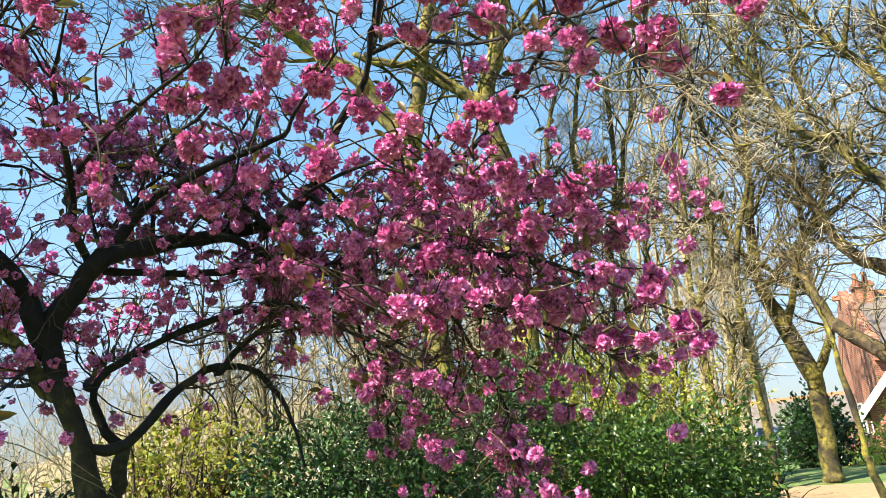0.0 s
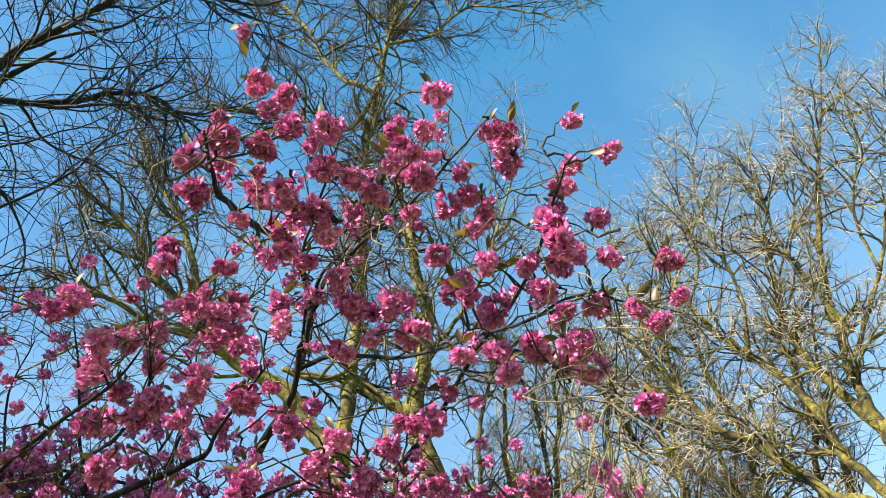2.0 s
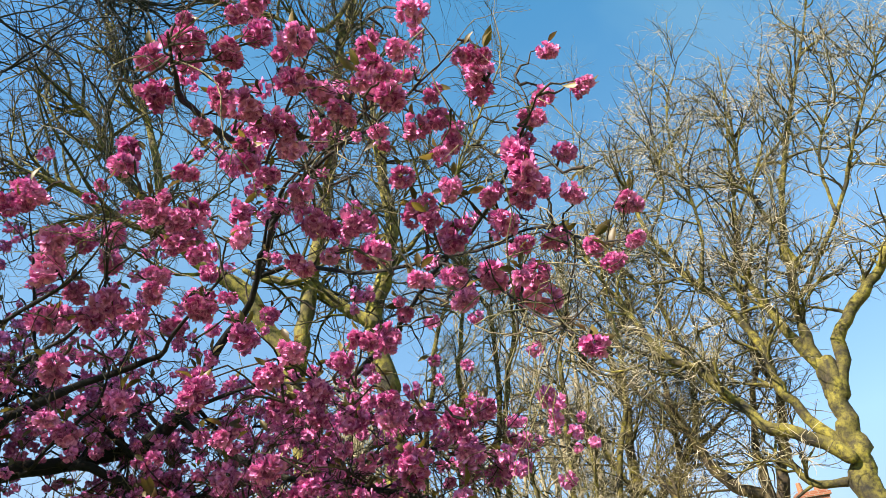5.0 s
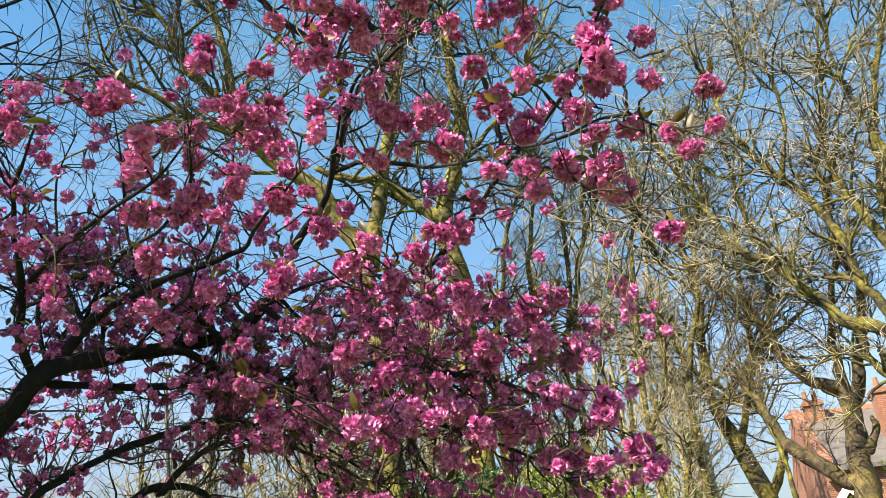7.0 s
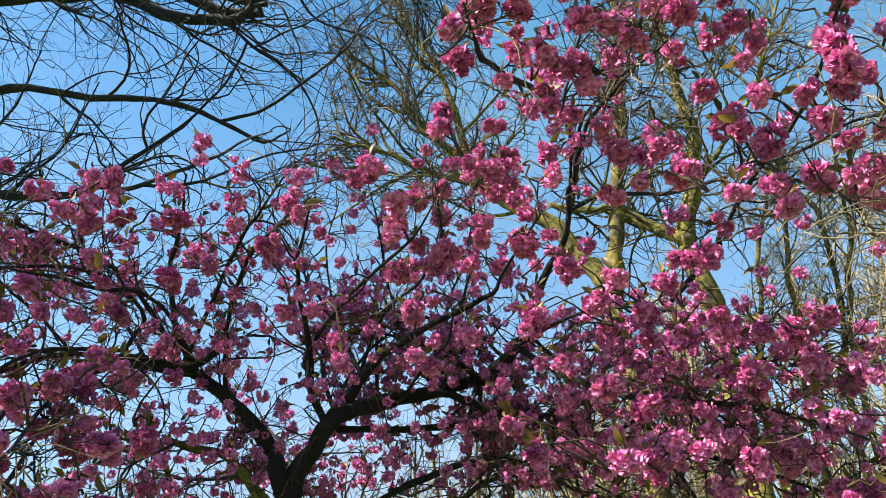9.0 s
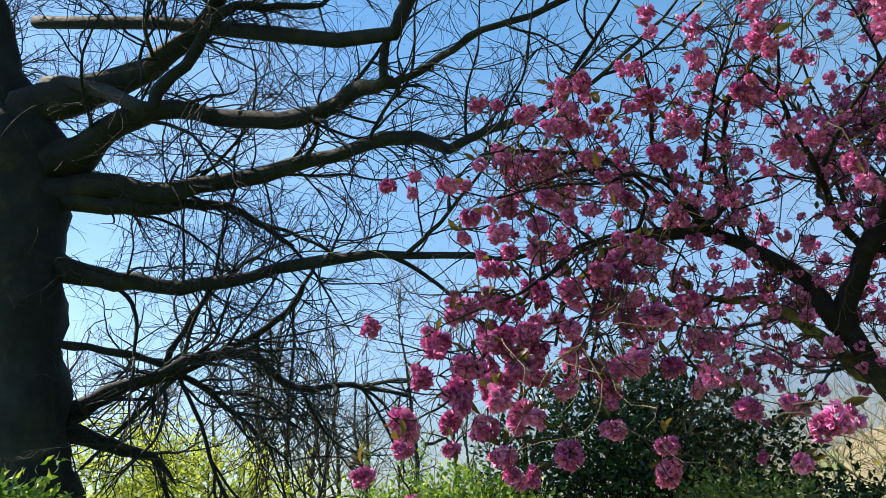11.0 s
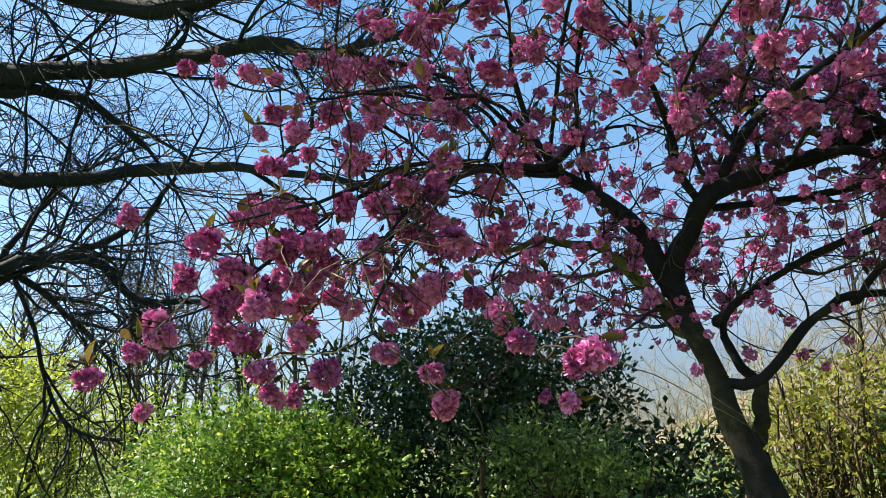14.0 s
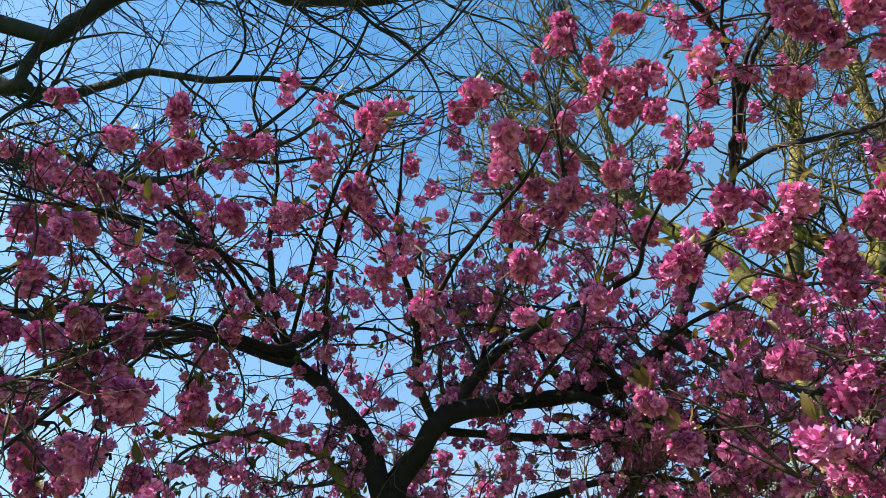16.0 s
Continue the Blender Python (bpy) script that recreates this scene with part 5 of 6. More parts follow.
CUT("limb", ((-0.28, 11.37, 8.34), (-1.12, 11.31, 8.56), (-0.28, 11.37, 8.34), (0.52, 11.36, 9.00)), 0.04, 0.04, 0.04, 0.02)
CUT("limb", ((1.13, 11.29, 15.70), (0.21, 11.33, 16.76), (-0.37, 11.33, 18.46), (-1.14, 11.27, 19.73), (-2.32, 11.08, 21.50)), 0.06, 0.05, 0.04, 0.03, 0.015)
CUT("limb", ((1.57, 11.24, 17.61), (2.67, 11.04, 19.22), (3.87, 10.69, 20.20), (4.94, 10.24, 20.13), (5.90, 9.73, 18.98)), 0.05, 0.04, 0.03, 0.02, 0.01)
CUT("limb", ((1.65, 11.23, 17.59), (2.66, 11.04, 17.60), (3.75, 10.73, 18.22), (4.88, 10.27, 17.31), (5.60, 9.91, 16.28)), 0.04, 0.035, 0.03, 0.02, 0.01)
CUT("limb", ((2.26, 11.12, 19.93), (3.32, 10.86, 22.51), (4.60, 10.40, 24.41), (5.70, 9.85, 26.94)), 0.04, 0.03, 0.02, 0.01)
CUT("limb", ((1.29, 11.27, 16.23), (0.44, 11.33, 14.63), (-0.82, 11.30, 15.00), (-2.06, 11.13, 15.20), (-3.21, 10.85, 15.05)), 0.05, 0.05, 0.04, 0.03, 0.015)
CUT("limb", ((1.31, 11.30, 8.58), (1.93, 11.21, 9.10), (2.65, 11.06, 10.12), (3.40, 10.86, 11.78), (4.19, 10.58, 13.42)), 0.05, 0.04, 0.03, 0.02, 0.01)
twin.crown(GREY_TWIG, 460, 2600, 7500, ((0.9, 2.6), (0.5, 1.4), (0.25, 0.75)), 0.05, thick=(0.034, 0.015, 0.0085), fine=MID_TWIG, boughs=MOSSY_BARK)

# old leaning tree with yellow limbs
oldtree = bare_tree((8.2, 10.2, 0.95), "old bare tree with heavy yellow-mossed limbs", 32, girth=0.56)
CUT = oldtree.limb
p = ((7.28, 9.28, 3.40), (7.28, 9.27, 4.15), (7.30, 9.26, 4.79), (7.34, 9.22, 5.46))
CUT("trunk", ((p[0][0] + 0.9, p[0][1] - 0.5, 0.7),) + p, 0.42, 0.32, 0.3, 0.26, 0.2, grows=False)
CUT("limb", ((7.26, 9.29, 4.97), (7.25, 9.30, 5.45), (7.24, 9.31, 5.96), (7.26, 9.29, 6.52), (7.36, 9.21, 7.18), (7.57, 9.04, 8.27),
    (8.08, 8.59, 9.70), (8.58, 8.10, 11.10), (8.91, 7.73, 12.17)), 0.2, 0.17, 0.14, 0.12, 0.11, 0.09, 0.06, 0.04, 0.02)
CUT("limb", ((7.24, 9.31, 5.41), (7.07, 9.43, 5.95), (7.00, 9.49, 6.40), (6.87, 9.58, 6.96), (6.87, 9.58, 7.54), (6.99, 9.50, 8.26),
    (7.19, 9.35, 9.35), (7.45, 9.14, 10.75)), 0.15, 0.13, 0.115, 0.1, 0.08, 0.06, 0.04, 0.02)
CUT("limb", ((7.34, 9.22, 4.94), (7.57, 9.04, 5.72), (7.96, 8.70, 6.26), (8.34, 8.34, 6.80), (8.71, 7.95, 7.54), (9.05, 7.57, 8.76)), 0.2, 0.17, 0.14, 0.12, 0.1, 0.05)
CUT("limb", ((7.19, 9.35, 4.22), (6.96, 9.52, 4.66), (6.82, 9.62, 5.04), (6.74, 9.68, 5.33), (6.71, 9.69, 5.99), (6.54, 9.81, 6.54),
    (6.37, 9.92, 7.02), (6.15, 10.05, 7.42), (5.80, 10.26, 8.35), (5.67, 10.33, 9.38), (5.45, 10.45, 10.55)), 0.16, 0.15, 0.13, 0.125, 0.12, 0.11, 0.12, 0.10, 0.09, 0.075, 0.05, 0.02)
CUT("limb", ((7.06, 9.19, 4.06), (6.82, 9.37, 4.33), (6.59, 9.53, 4.59), (6.32, 9.71, 4.77), (6.15, 9.82, 5.15), (5.94, 9.95, 5.41),
    (5.81, 10.02, 5.77), (5.50, 10.20, 6.01), (5.24, 10.33, 6.57), (5.03, 10.43, 7.15), (4.76, 10.56, 7.89), (4.50, 10.67, 8.91)), 0.17, 0.16, 0.18, 0.15, 0.13, 0.12, 0.11, 0.1, 0.09, 0.07, 0.05, 0.02)
CUT("limb", ((7.23, 9.32, 3.78), (6.73, 9.68, 3.88), (6.57, 9.79, 4.17), (6.32, 9.95, 4.44)), 0.12, 0.09, 0.07, 0.04)
CUT("limb", ((7.47, 9.12, 6.92), (7.31, 9.25, 8.08), (7.26, 9.29, 9.05), (7.41, 9.17, 10.24), (7.56, 9.05, 11.53)), 0.07, 0.06, 0.05, 0.035, 0.02)
CUT("limb", ((7.38, 9.20, 6.57), (8.05, 8.62, 7.62), (8.52, 8.15, 8.70), (8.97, 7.67, 9.70), (9.26, 7.31, 10.23)), 0.07, 0.06, 0.05, 0.035, 0.02)
CUT("limb", ((6.14, 9.82, 7.08), (6.41, 9.65, 8.16), (6.38, 9.67, 9.37), (6.50, 9.59, 10.62), (6.94, 9.28, 11.77)), 0.06, 0.05, 0.04, 0.03, 0.015)
CUT("limb", ((6.64, 9.74, 6.11), (6.73, 9.68, 7.28), (7.05, 9.45, 8.23), (7.65, 8.97, 9.41), (7.95, 8.71, 10.89)), 0.06, 0.05, 0.04, 0.03, 0.015)
CUT("limb", ((5.75, 10.17, 8.30), (6.17, 9.93, 9.20), (6.27, 9.86, 10.59), (6.69, 9.58, 12.08)), 0.05, 0.04, 0.03, 0.015)
CUT("limb", ((7.98, 8.55, 7.57), (8.07, 8.46, 8.61), (8.52, 8.02, 9.80), (8.71, 7.81, 11.06)), 0.05, 0.04, 0.03, 0.015)
CUT("limb", ((6.10, 9.97, 7.37), (5.40, 10.36, 7.52), (5.02, 10.55, 8.57), (4.95, 10.58, 10.12), (5.16, 10.48, 11.74)), 0.05, 0.04, 0.035, 0.025, 0.012)
oldtree.crown(MID_TWIG, 340, 1900, 6500, ((0.5, 1.6), (0.3, 0.95), (0.18, 0.55)), 0.06, thick=(0.026, 0.012, 0.0066), fine=SUNLIT_CREAM_TWIG)

# gnarled tree between the forked one and the old one
gnarled = bare_tree((7.6, 11.2, 0.95), "gnarled bare tree with a knotted trunk and yellow moss", 35, KNOTTED_BARK, girth=0.8)
CUT = gnarled.limb
p = ((6.56, 10.75, 1.46), (6.56, 10.75, 1.87), (6.59, 10.74, 2.77), (6.68, 10.68, 3.79))
CUT("trunk", ((p[0][0] + 0.1, p[0][1], 0.7),) + p, 0.34, 0.27, 0.24, 0.21, 0.16, grows=False)
CUT("limb", ((6.57, 10.75, 2.77), (6.41, 10.85, 2.67), (6.17, 10.98, 2.92), (5.82, 11.18, 3.33), (5.67, 11.25, 3.78), (5.54, 11.31, 4.14),
    (5.32, 11.42, 4.56)), 0.16, 0.15, 0.13, 0.115, 0.09, 0.06, 0.03)
CUT("limb", ((6.66, 10.69, 3.78), (6.61, 10.72, 3.97), (6.41, 10.84, 4.11), (6.13, 11.00, 4.40), (5.96, 11.09, 4.91), (5.81, 11.18, 5.53),
    (5.79, 11.19, 5.93), (5.76, 11.20, 6.67), (5.65, 11.26, 7.48)), 0.17, 0.15, 0.13, 0.11, 0.09, 0.075, 0.06, 0.04, 0.02)
CUT("limb", ((6.70, 10.67, 3.73), (6.89, 10.55, 4.19), (7.03, 10.45, 4.76), (7.18, 10.35, 5.45), (7.09, 10.41, 6.16), (7.18, 10.35, 7.05),
    (7.50, 10.12, 7.99)), 0.13, 0.11, 0.09, 0.075, 0.06, 0.04, 0.02)
CUT("limb", ((6.65, 10.70, 3.87), (6.67, 10.68, 4.34), (6.68, 10.68, 4.69), (6.83, 10.58, 5.38), (7.02, 10.46, 5.89), (7.40, 10.19, 6.53)), 0.11, 0.09, 0.075, 0.06, 0.045, 0.02)
CUT("limb", ((6.66, 10.57, 3.06), (6.81, 10.48, 3.34), (6.80, 10.48, 3.51)), 0.09, 0.07, 0.03, grows=False)
CUT("limb", ((5.96, 11.09, 4.91), (6.33, 10.89, 5.17), (6.62, 10.71, 5.46), (6.85, 10.57, 5.76)), 0.04, 0.035, 0.025, 0.012)
gnarled.crown(HAZEL_TWIG, 80, 400, 1300, ((0.5, 1.5), (0.4, 1.1), (0.2, 0.7)), 0.05, thick=(0.02, 0.010, 0.006))

# forked tree by the lawn
fork = bare_tree((6.2, 12.5, 1.0), "forked mossy tree leaning over the lawn", 33, girth=0.78)
CUT = fork.limb
p = ((5.95, 12.56, 1.31), (6.00, 12.54, 2.05), (6.00, 12.54, 2.75))
CUT("trunk", ((p[0][0], p[0][1], p[0][2] - 0.35),) + p, 0.225, 0.18, 0.17, 0.18, grows=False)
CUT("limb", ((5.99, 12.54, 2.71), (5.78, 12.64, 3.52), (5.52, 12.75, 4.35), (5.55, 12.74, 5.27), (5.65, 12.70, 6.31), (5.61, 12.71, 7.44)) + ((6.09, 12.50, 8.11),
    (6.29, 12.40, 9.63), (6.89, 12.08, 11.09)), 0.19, 0.17, 0.15, 0.11, 0.09, 0.07, 0.05, 0.04, 0.02)
CUT("limb", ((6.01, 12.53, 2.73), (6.32, 12.38, 3.28), (6.31, 12.38, 3.85), (6.14, 12.47, 4.18), (5.82, 12.62, 4.39), (5.63, 12.71, 4.73)), 0.11, 0.09, 0.08, 0.07, 0.06, 0.04)
CUT("limb", ((5.51, 12.65, 4.28), (6.21, 12.32, 4.98), (6.68, 12.08, 5.87), (6.71, 12.06, 6.91), (6.61, 12.11, 8.18), (6.69, 12.07, 9.56)), 0.1, 0.09, 0.08, 0.07, 0.05, 0.02)
CUT("limb", ((5.46, 12.67, 4.44), (5.18, 12.79, 5.32), (4.85, 12.92, 6.03), (4.54, 13.03, 6.43)), 0.06, 0.05, 0.04, 0.02)
CUT("limb", ((5.74, 12.55, 3.50), (6.04, 12.40, 4.51), (6.26, 12.30, 5.27), (6.28, 12.29, 6.30)), 0.09, 0.07, 0.05, 0.03)
CUT("limb", ((5.61, 12.61, 6.28), (5.13, 12.81, 7.19), (5.04, 12.85, 8.39), (5.13, 12.81, 9.59)), 0.05, 0.04, 0.03, 0.015)
fork.crown(MID_TWIG, 190, 900, 2600, ((0.7, 2.0), (0.4, 1.2), (0.2, 0.7)), 0.08)

# coppiced saplings between the trunks
SAPLINGS = (
    ((2.52, 13.24, 4.79), (2.73, 13.20, 6.95), (2.84, 13.17, 7.99), (3.05, 13.13, 8.84), (3.23, 13.08, 9.89)),
    ((3.09, 13.22, 4.74), (3.45, 13.13, 6.77), (3.52, 13.11, 8.43), (3.21, 13.19, 9.27), (2.99, 13.24, 10.28)),
    ((3.28, 12.97, 4.66), (3.52, 12.91, 6.78), (3.83, 12.82, 7.77), (3.93, 12.79, 8.74), (4.47, 12.61, 9.68)),
    ((1.91, 13.54, 4.92), (2.24, 13.49, 7.10), (2.41, 13.46, 8.16), (2.72, 13.40, 8.88), (2.92, 13.36, 9.65)),
    ((4.93, 12.22, 4.33), (5.39, 12.03, 5.99), (5.49, 11.98, 7.27), (5.50, 11.98, 8.22), (5.90, 11.79, 9.64)),
    ((4.26, 12.47, 4.45), (4.41, 12.42, 6.20), (4.52, 12.38, 7.28), (4.98, 12.21, 8.62)),
    ((3.55, 12.50, 2.11), (3.74, 12.45, 3.00), (3.75, 12.44, 3.94), (3.62, 12.48, 4.84), (3.49, 12.52, 5.79)),
    ((3.76, 12.44, 2.09), (3.86, 12.41, 2.98), (4.17, 12.31, 3.87), (4.54, 12.18, 4.58), (4.62, 12.15, 5.56)),
    ((4.51, 12.41, 2.03), (4.53, 12.40, 2.65), (4.75, 12.31, 3.45), (5.11, 12.17, 4.14)),
)
for k, axis in enumerate(SAPLINGS):
    s = Tree("sapling", (axis[0][0], axis[0][1], float(ground_height(*axis[0][:2]))), "slender bare sapling with sunlit yellow-green bark", "tree", 40 + k, MOSSY_BARK, "saplings between the trunks")
    s.limb("stem", ((axis[0][0], axis[0][1], float(ground_height(*axis[0][:2])) - 0.05),) + axis, 0.065, 0.055, 0.05, 0.045, 0.035, 0.018)
    s.crown(HAZEL_TWIG, 20, 110, 480, ((0.7, 2.0), (0.4, 1.1), (0.2, 0.6)), 0.08, thick=(0.018, 0.009, 0.005), fine=SUNLIT_CREAM_TWIG)

# young stem by the path
young = Tree("sapling", (4.05, 7.6, float(ground_height(4.05, 7.6))), "thin upright young tree with mossy bark by the path", "tree", 61, MOSSY_BARK, "saplings between the trunks")
young.limb("stem", ((4.06, 7.6, float(ground_height(4.05, 7.6)) - 0.05), (4.03, 7.6, 1.11), (3.99, 7.62, 1.63), (3.95, 7.64, 2.27), (3.90, 7.66, 2.80), (3.86, 7.67, 3.10)), 0.04, 0.036, 0.032, 0.028, 0.02, 0.008)
young.crown(HAZEL_TWIG, 6, 14, 40, ((0.2, 0.5), (0.15, 0.35), (0.1, 0.2)), 0.08, thick=(0.008, 0.005, 0.003), start=0.6)

# tree whose bough comes in high over the lawn
over = bare_tree((13.5, 4.0, 0.4), "bare tree with a bough reaching high over the lawn", 34, GREY_TWIG)
CUT = over.limb
CUT("trunk", ((13.5, 4.0, 0.3), (13.3, 4.1, 4.0), (13.0, 4.3, 8.0), (12.6, 4.6, 12.0)), 0.4, 0.32, 0.26, 0.16, grows=False)
CUT("limb", ((13.1, 4.3, 8.0),) + ((9.14, 3.09, 11.08), (8.48, 3.58, 11.50), (7.56, 3.75, 11.51), (7.19, 3.90, 11.72), (6.52, 4.16, 12.06),
    (5.90, 4.39, 12.32)), 0.14, 0.08, 0.05, 0.036, 0.026, 0.016, 0.008)
CUT("limb", ((8.25, 3.52, 11.31), (8.20, 3.88, 11.22), (7.65, 4.45, 11.41), (7.37, 4.93, 11.39), (7.13, 5.32, 11.36)), 0.025, 0.022, 0.018, 0.012, 0.007)
CUT("limb", ((7.79, 3.75, 11.59), (7.44, 3.60, 11.91), (7.20, 3.44, 12.13)), 0.03, 0.02, 0.01)
CUT("limb", ((8.62, 3.60, 11.24), (8.40, 4.06, 11.24), (8.16, 4.53, 11.24), (8.02, 4.96, 11.14)), 0.02, 0.018, 0.013, 0.007)
over.crown(GREY_TWIG, 60, 240, 800, ((0.5, 1.3), (0.3, 0.8), (0.2, 0.5)), -0.03, start=0.4, thick=(0.014, 0.008, 0.005))

# far belt of bare trees, too many to count
belt = thing("far_trees", (-30, 30, 0), "belt of bare grey trees in the distance", "trees", kind="stuff")
brng = np.random.default_rng(5)
pan = np.radians(np.concatenate([brng.uniform(-112, -58, 60), brng.uniform(-58, -34, 14), brng.uniform(-18, 13, 30)]))
far = brng.uniform(22, 42, len(pan))
bx, by = far * np.sin(pan), far * np.cos(pan)
tall = brng.uniform(4.5, 9.0, len(pan))
steps_ = np.linspace(0, 1, 8)
stem = np.stack([bx[:, None] + brng.normal(0, 0.12, (len(pan), 8)).cumsum(1), by[:, None] + brng.normal(0, 0.12, (len(pan), 8)).cumsum(1), ground_height(bx, by)[:, None] + tall[:, None] * steps_], -1)
stem_r = tall[:, None] * 0.014 * (1.1 - steps_)
f1 = sprout(brng, stem, stem_r, 1300, (0.8, 2.6), 42, 0.08, 0.04, 6, 0.2, 0.2)
f2 = sprout(brng, *f1, 6000, (0.5, 1.5), 45, 0.08, 0.016, 5, 0.1, 0.25)
part("stems", tubes("stems", stem, stem_r, 6), GREY_TWIG, belt, kind="stuff")
part("branches", tubes("branches", *f1, 4), GREY_TWIG, belt, kind="stuff")
part("twigs", tubes("twigs", *f2, 3), HAZEL_TWIG, belt, kind="stuff")

# pale grove on the foot of the hill, its crowns merging
grove = thing("pale_grove", (-6, 30, 1.2), "grove of pale beige leafless trees in full sun", "trees", kind="stuff")
grng = np.random.default_rng(6)
pan = np.radians(np.concatenate([grng.uniform(-44, 4, 120), grng.uniform(4, 23, 18)]))
far = grng.uniform(26, 36, len(pan))
bx, by = far * np.sin(pan), far * np.cos(pan)
tall = np.where(pan < 0.04, 3.8 + 6.4 * np.exp(-((np.degrees(pan) + 6) / 12) ** 2), 15.0) * grng.uniform(0.75, 1.1, len(pan))
stem = np.stack([bx[:, None] + grng.normal(0, 0.12, (len(pan), 8)).cumsum(1), by[:, None] + grng.normal(0, 0.12, (len(pan), 8)).cumsum(1), ground_height(bx, by)[:, None] + tall[:, None] * steps_], -1)
stem_r = tall[:, None] * 0.009 * (1.1 - steps_)
f1 = sprout(grng, stem, stem_r, 2600, (0.8, 2.6), 45, 0.08, 0.045, 6, 0.1, 0.25)
f2 = sprout(grng, *f1, 9000, (0.5, 1.6), 50, 0.05, 0.027, 4, 0.1, 0.3)
part("stems", tubes("stems", stem, stem_r, 6), PALE_TWIG, grove, kind="stuff")
part("branches", tubes("branches", *f1, 4), PALE_TWIG, grove, kind="stuff")
part("twigs", tubes("twigs", *f2, 3), PALE_TWIG, grove, kind="stuff")

# ---- shrubs ----


def shrub(name, label, seed, blobs, leaf, size, count, mat, stems=14, wood=CHERRY_TWIG, extra=None):
    """A shrub: stems from its foot and leaves in uneven masses. blobs: centre and half sizes of each mass."""
    r = np.random.default_rng(seed)
    blobs = np.array(blobs, float)
    foot = blobs[:, :2].mean(0)
    z0 = float(ground_height(*foot))
    top = thing(name, (foot[0], foot[1], z0), label, "shrub")
    which = r.choice(len(blobs), count, p=blobs[:, 3:].prod(1) ** 0.67 / (blobs[:, 3:].prod(1) ** 0.67).sum())
    way = r.normal(0, 1, (count, 3))
    way /= np.linalg.norm(way, axis=1, keepdims=True)
    lumps = 1 + 0.22 * np.sin(way[:, 0] * 7 + which) * np.cos(way[:, 1] * 6 + which * 2) + 0.16 * np.sin(way[:, 2] * 11 + way[:, 0] * 9 + which)
    deep = (1 - np.abs(r.normal(0, 0.30, count)).clip(0, 0.85)) * lumps
    at = blobs[which, :3] + way * blobs[which, 3:] * deep[:, None]
    # shoots that stand out of the masses, with leaves all along them
    tips = r.choice(count, max(20, count // 90), replace=False)
    rise = way[tips] * blobs[which[tips], 3:].mean(1, keepdims=True) * r.uniform(0.25, 0.7, (len(tips), 1)) + np.array([0, 0, 0.08])
    along = np.linspace(0.1, 1, 14)
    stand = (at[tips][:, None] + rise[:, None] * along[None, :, None] + r.normal(0, size * 0.35, (len(tips), 14, 3))).reshape(-1, 3)
    at, way = np.concatenate([at, stand]), np.concatenate([way, np.repeat(way[tips], 14, 0)])
    ok = at[:, 2] > ground_height(at[:, 0], at[:, 1]) + 0.03
    at, way = at[ok], way[ok]
    ahead = way + r.normal(0, 0.7, at.shape) + np.array([0, 0, -0.1])
    part("foliage", scattered("foliage", leaf, r, at, ahead, size * r.uniform(0.6, 1.3, len(at))), mat, top, "", "stuff")
    if extra is not None:
        pick = r.random(len(at)) < 0.14
        part("young_foliage", scattered("young_foliage", leaf, r, at[pick] + way[pick] * 0.04, ahead[pick], size * r.uniform(0.5, 1.1, pick.sum())), extra, top, "paler young leaves", "stuff")
    goal = blobs[r.integers(0, len(blobs), stems), :3] + r.normal(0, 0.35, (stems, 3)) * blobs[:, 3:].mean(0)
    base = np.column_stack([foot[0] + (goal[:, 0] - foot[0]) * 0.6, foot[1] + (goal[:, 1] - foot[1]) * 0.6, np.full(stems, z0)])
    base[:, 2] = ground_height(base[:, 0], base[:, 1]) - 0.03
    t = np.linspace(0, 1, 8)[:, None]
    axes = np.array([b * (1 - t) + g * t + r.normal(0, 0.04, (8, 3)) for b, g in zip(base, goal)])
    radii = np.tile(np.linspace(0.03, 0.008, 8), (stems, 1))
    tw = sprout(r, axes, radii, stems * 12, (0.2, 0.7), 45, 0.05, 0.008, 5, 0.3, 0.25)
    part("stems", tubes("stems", axes, radii, 6), wood, top, "", "stuff")
    part("twigs", tubes("twigs", *tw, 3), wood, top, "", "stuff")
    return top


def masses(*rows):
    """Leaf masses: each a centre and half sizes."""
    return [(*c, *h) for c, h in rows]


HOLLY, LAUREL, SMALL = leaf_form(1.0, 0.5, 0.3, 0.1), leaf_form(1.0, 0.42, 0.2, 0.3), leaf_form(1.0, 0.55, 0.15, 0.2)

shrub("holly_bush", "dense dark holly with glossy leaves behind the cherry", 51, masses(
    ((-3.74, 3.77, 2.01), (0.62, 0.6, 0.5)), ((-3.51, 4.27, 2.06), (0.6, 0.6, 0.5)), ((-3.95, 3.39, 1.79), (0.6, 0.55, 0.5)),
    ((-3.25, 4.48, 1.70), (0.55, 0.55, 0.5)), ((-3.62, 3.89, 1.42), (1.1, 0.8, 0.7)), ((-3.57, 3.94, 2.24),
        (0.45, 0.4, 0.35)), ((-3.76, 3.90, 0.75), (1.1, 0.9, 0.9)), ((-2.40, 4.45, 1.40), (0.42, 0.4, 0.28)),
        ((-2.69, 4.38, 1.42), (0.3, 0.3, 0.28)), ((-2.59, 4.45, 1.03), (0.6, 0.5, 0.5))), HOLLY, 0.054, 25000, DARK_LEAF)
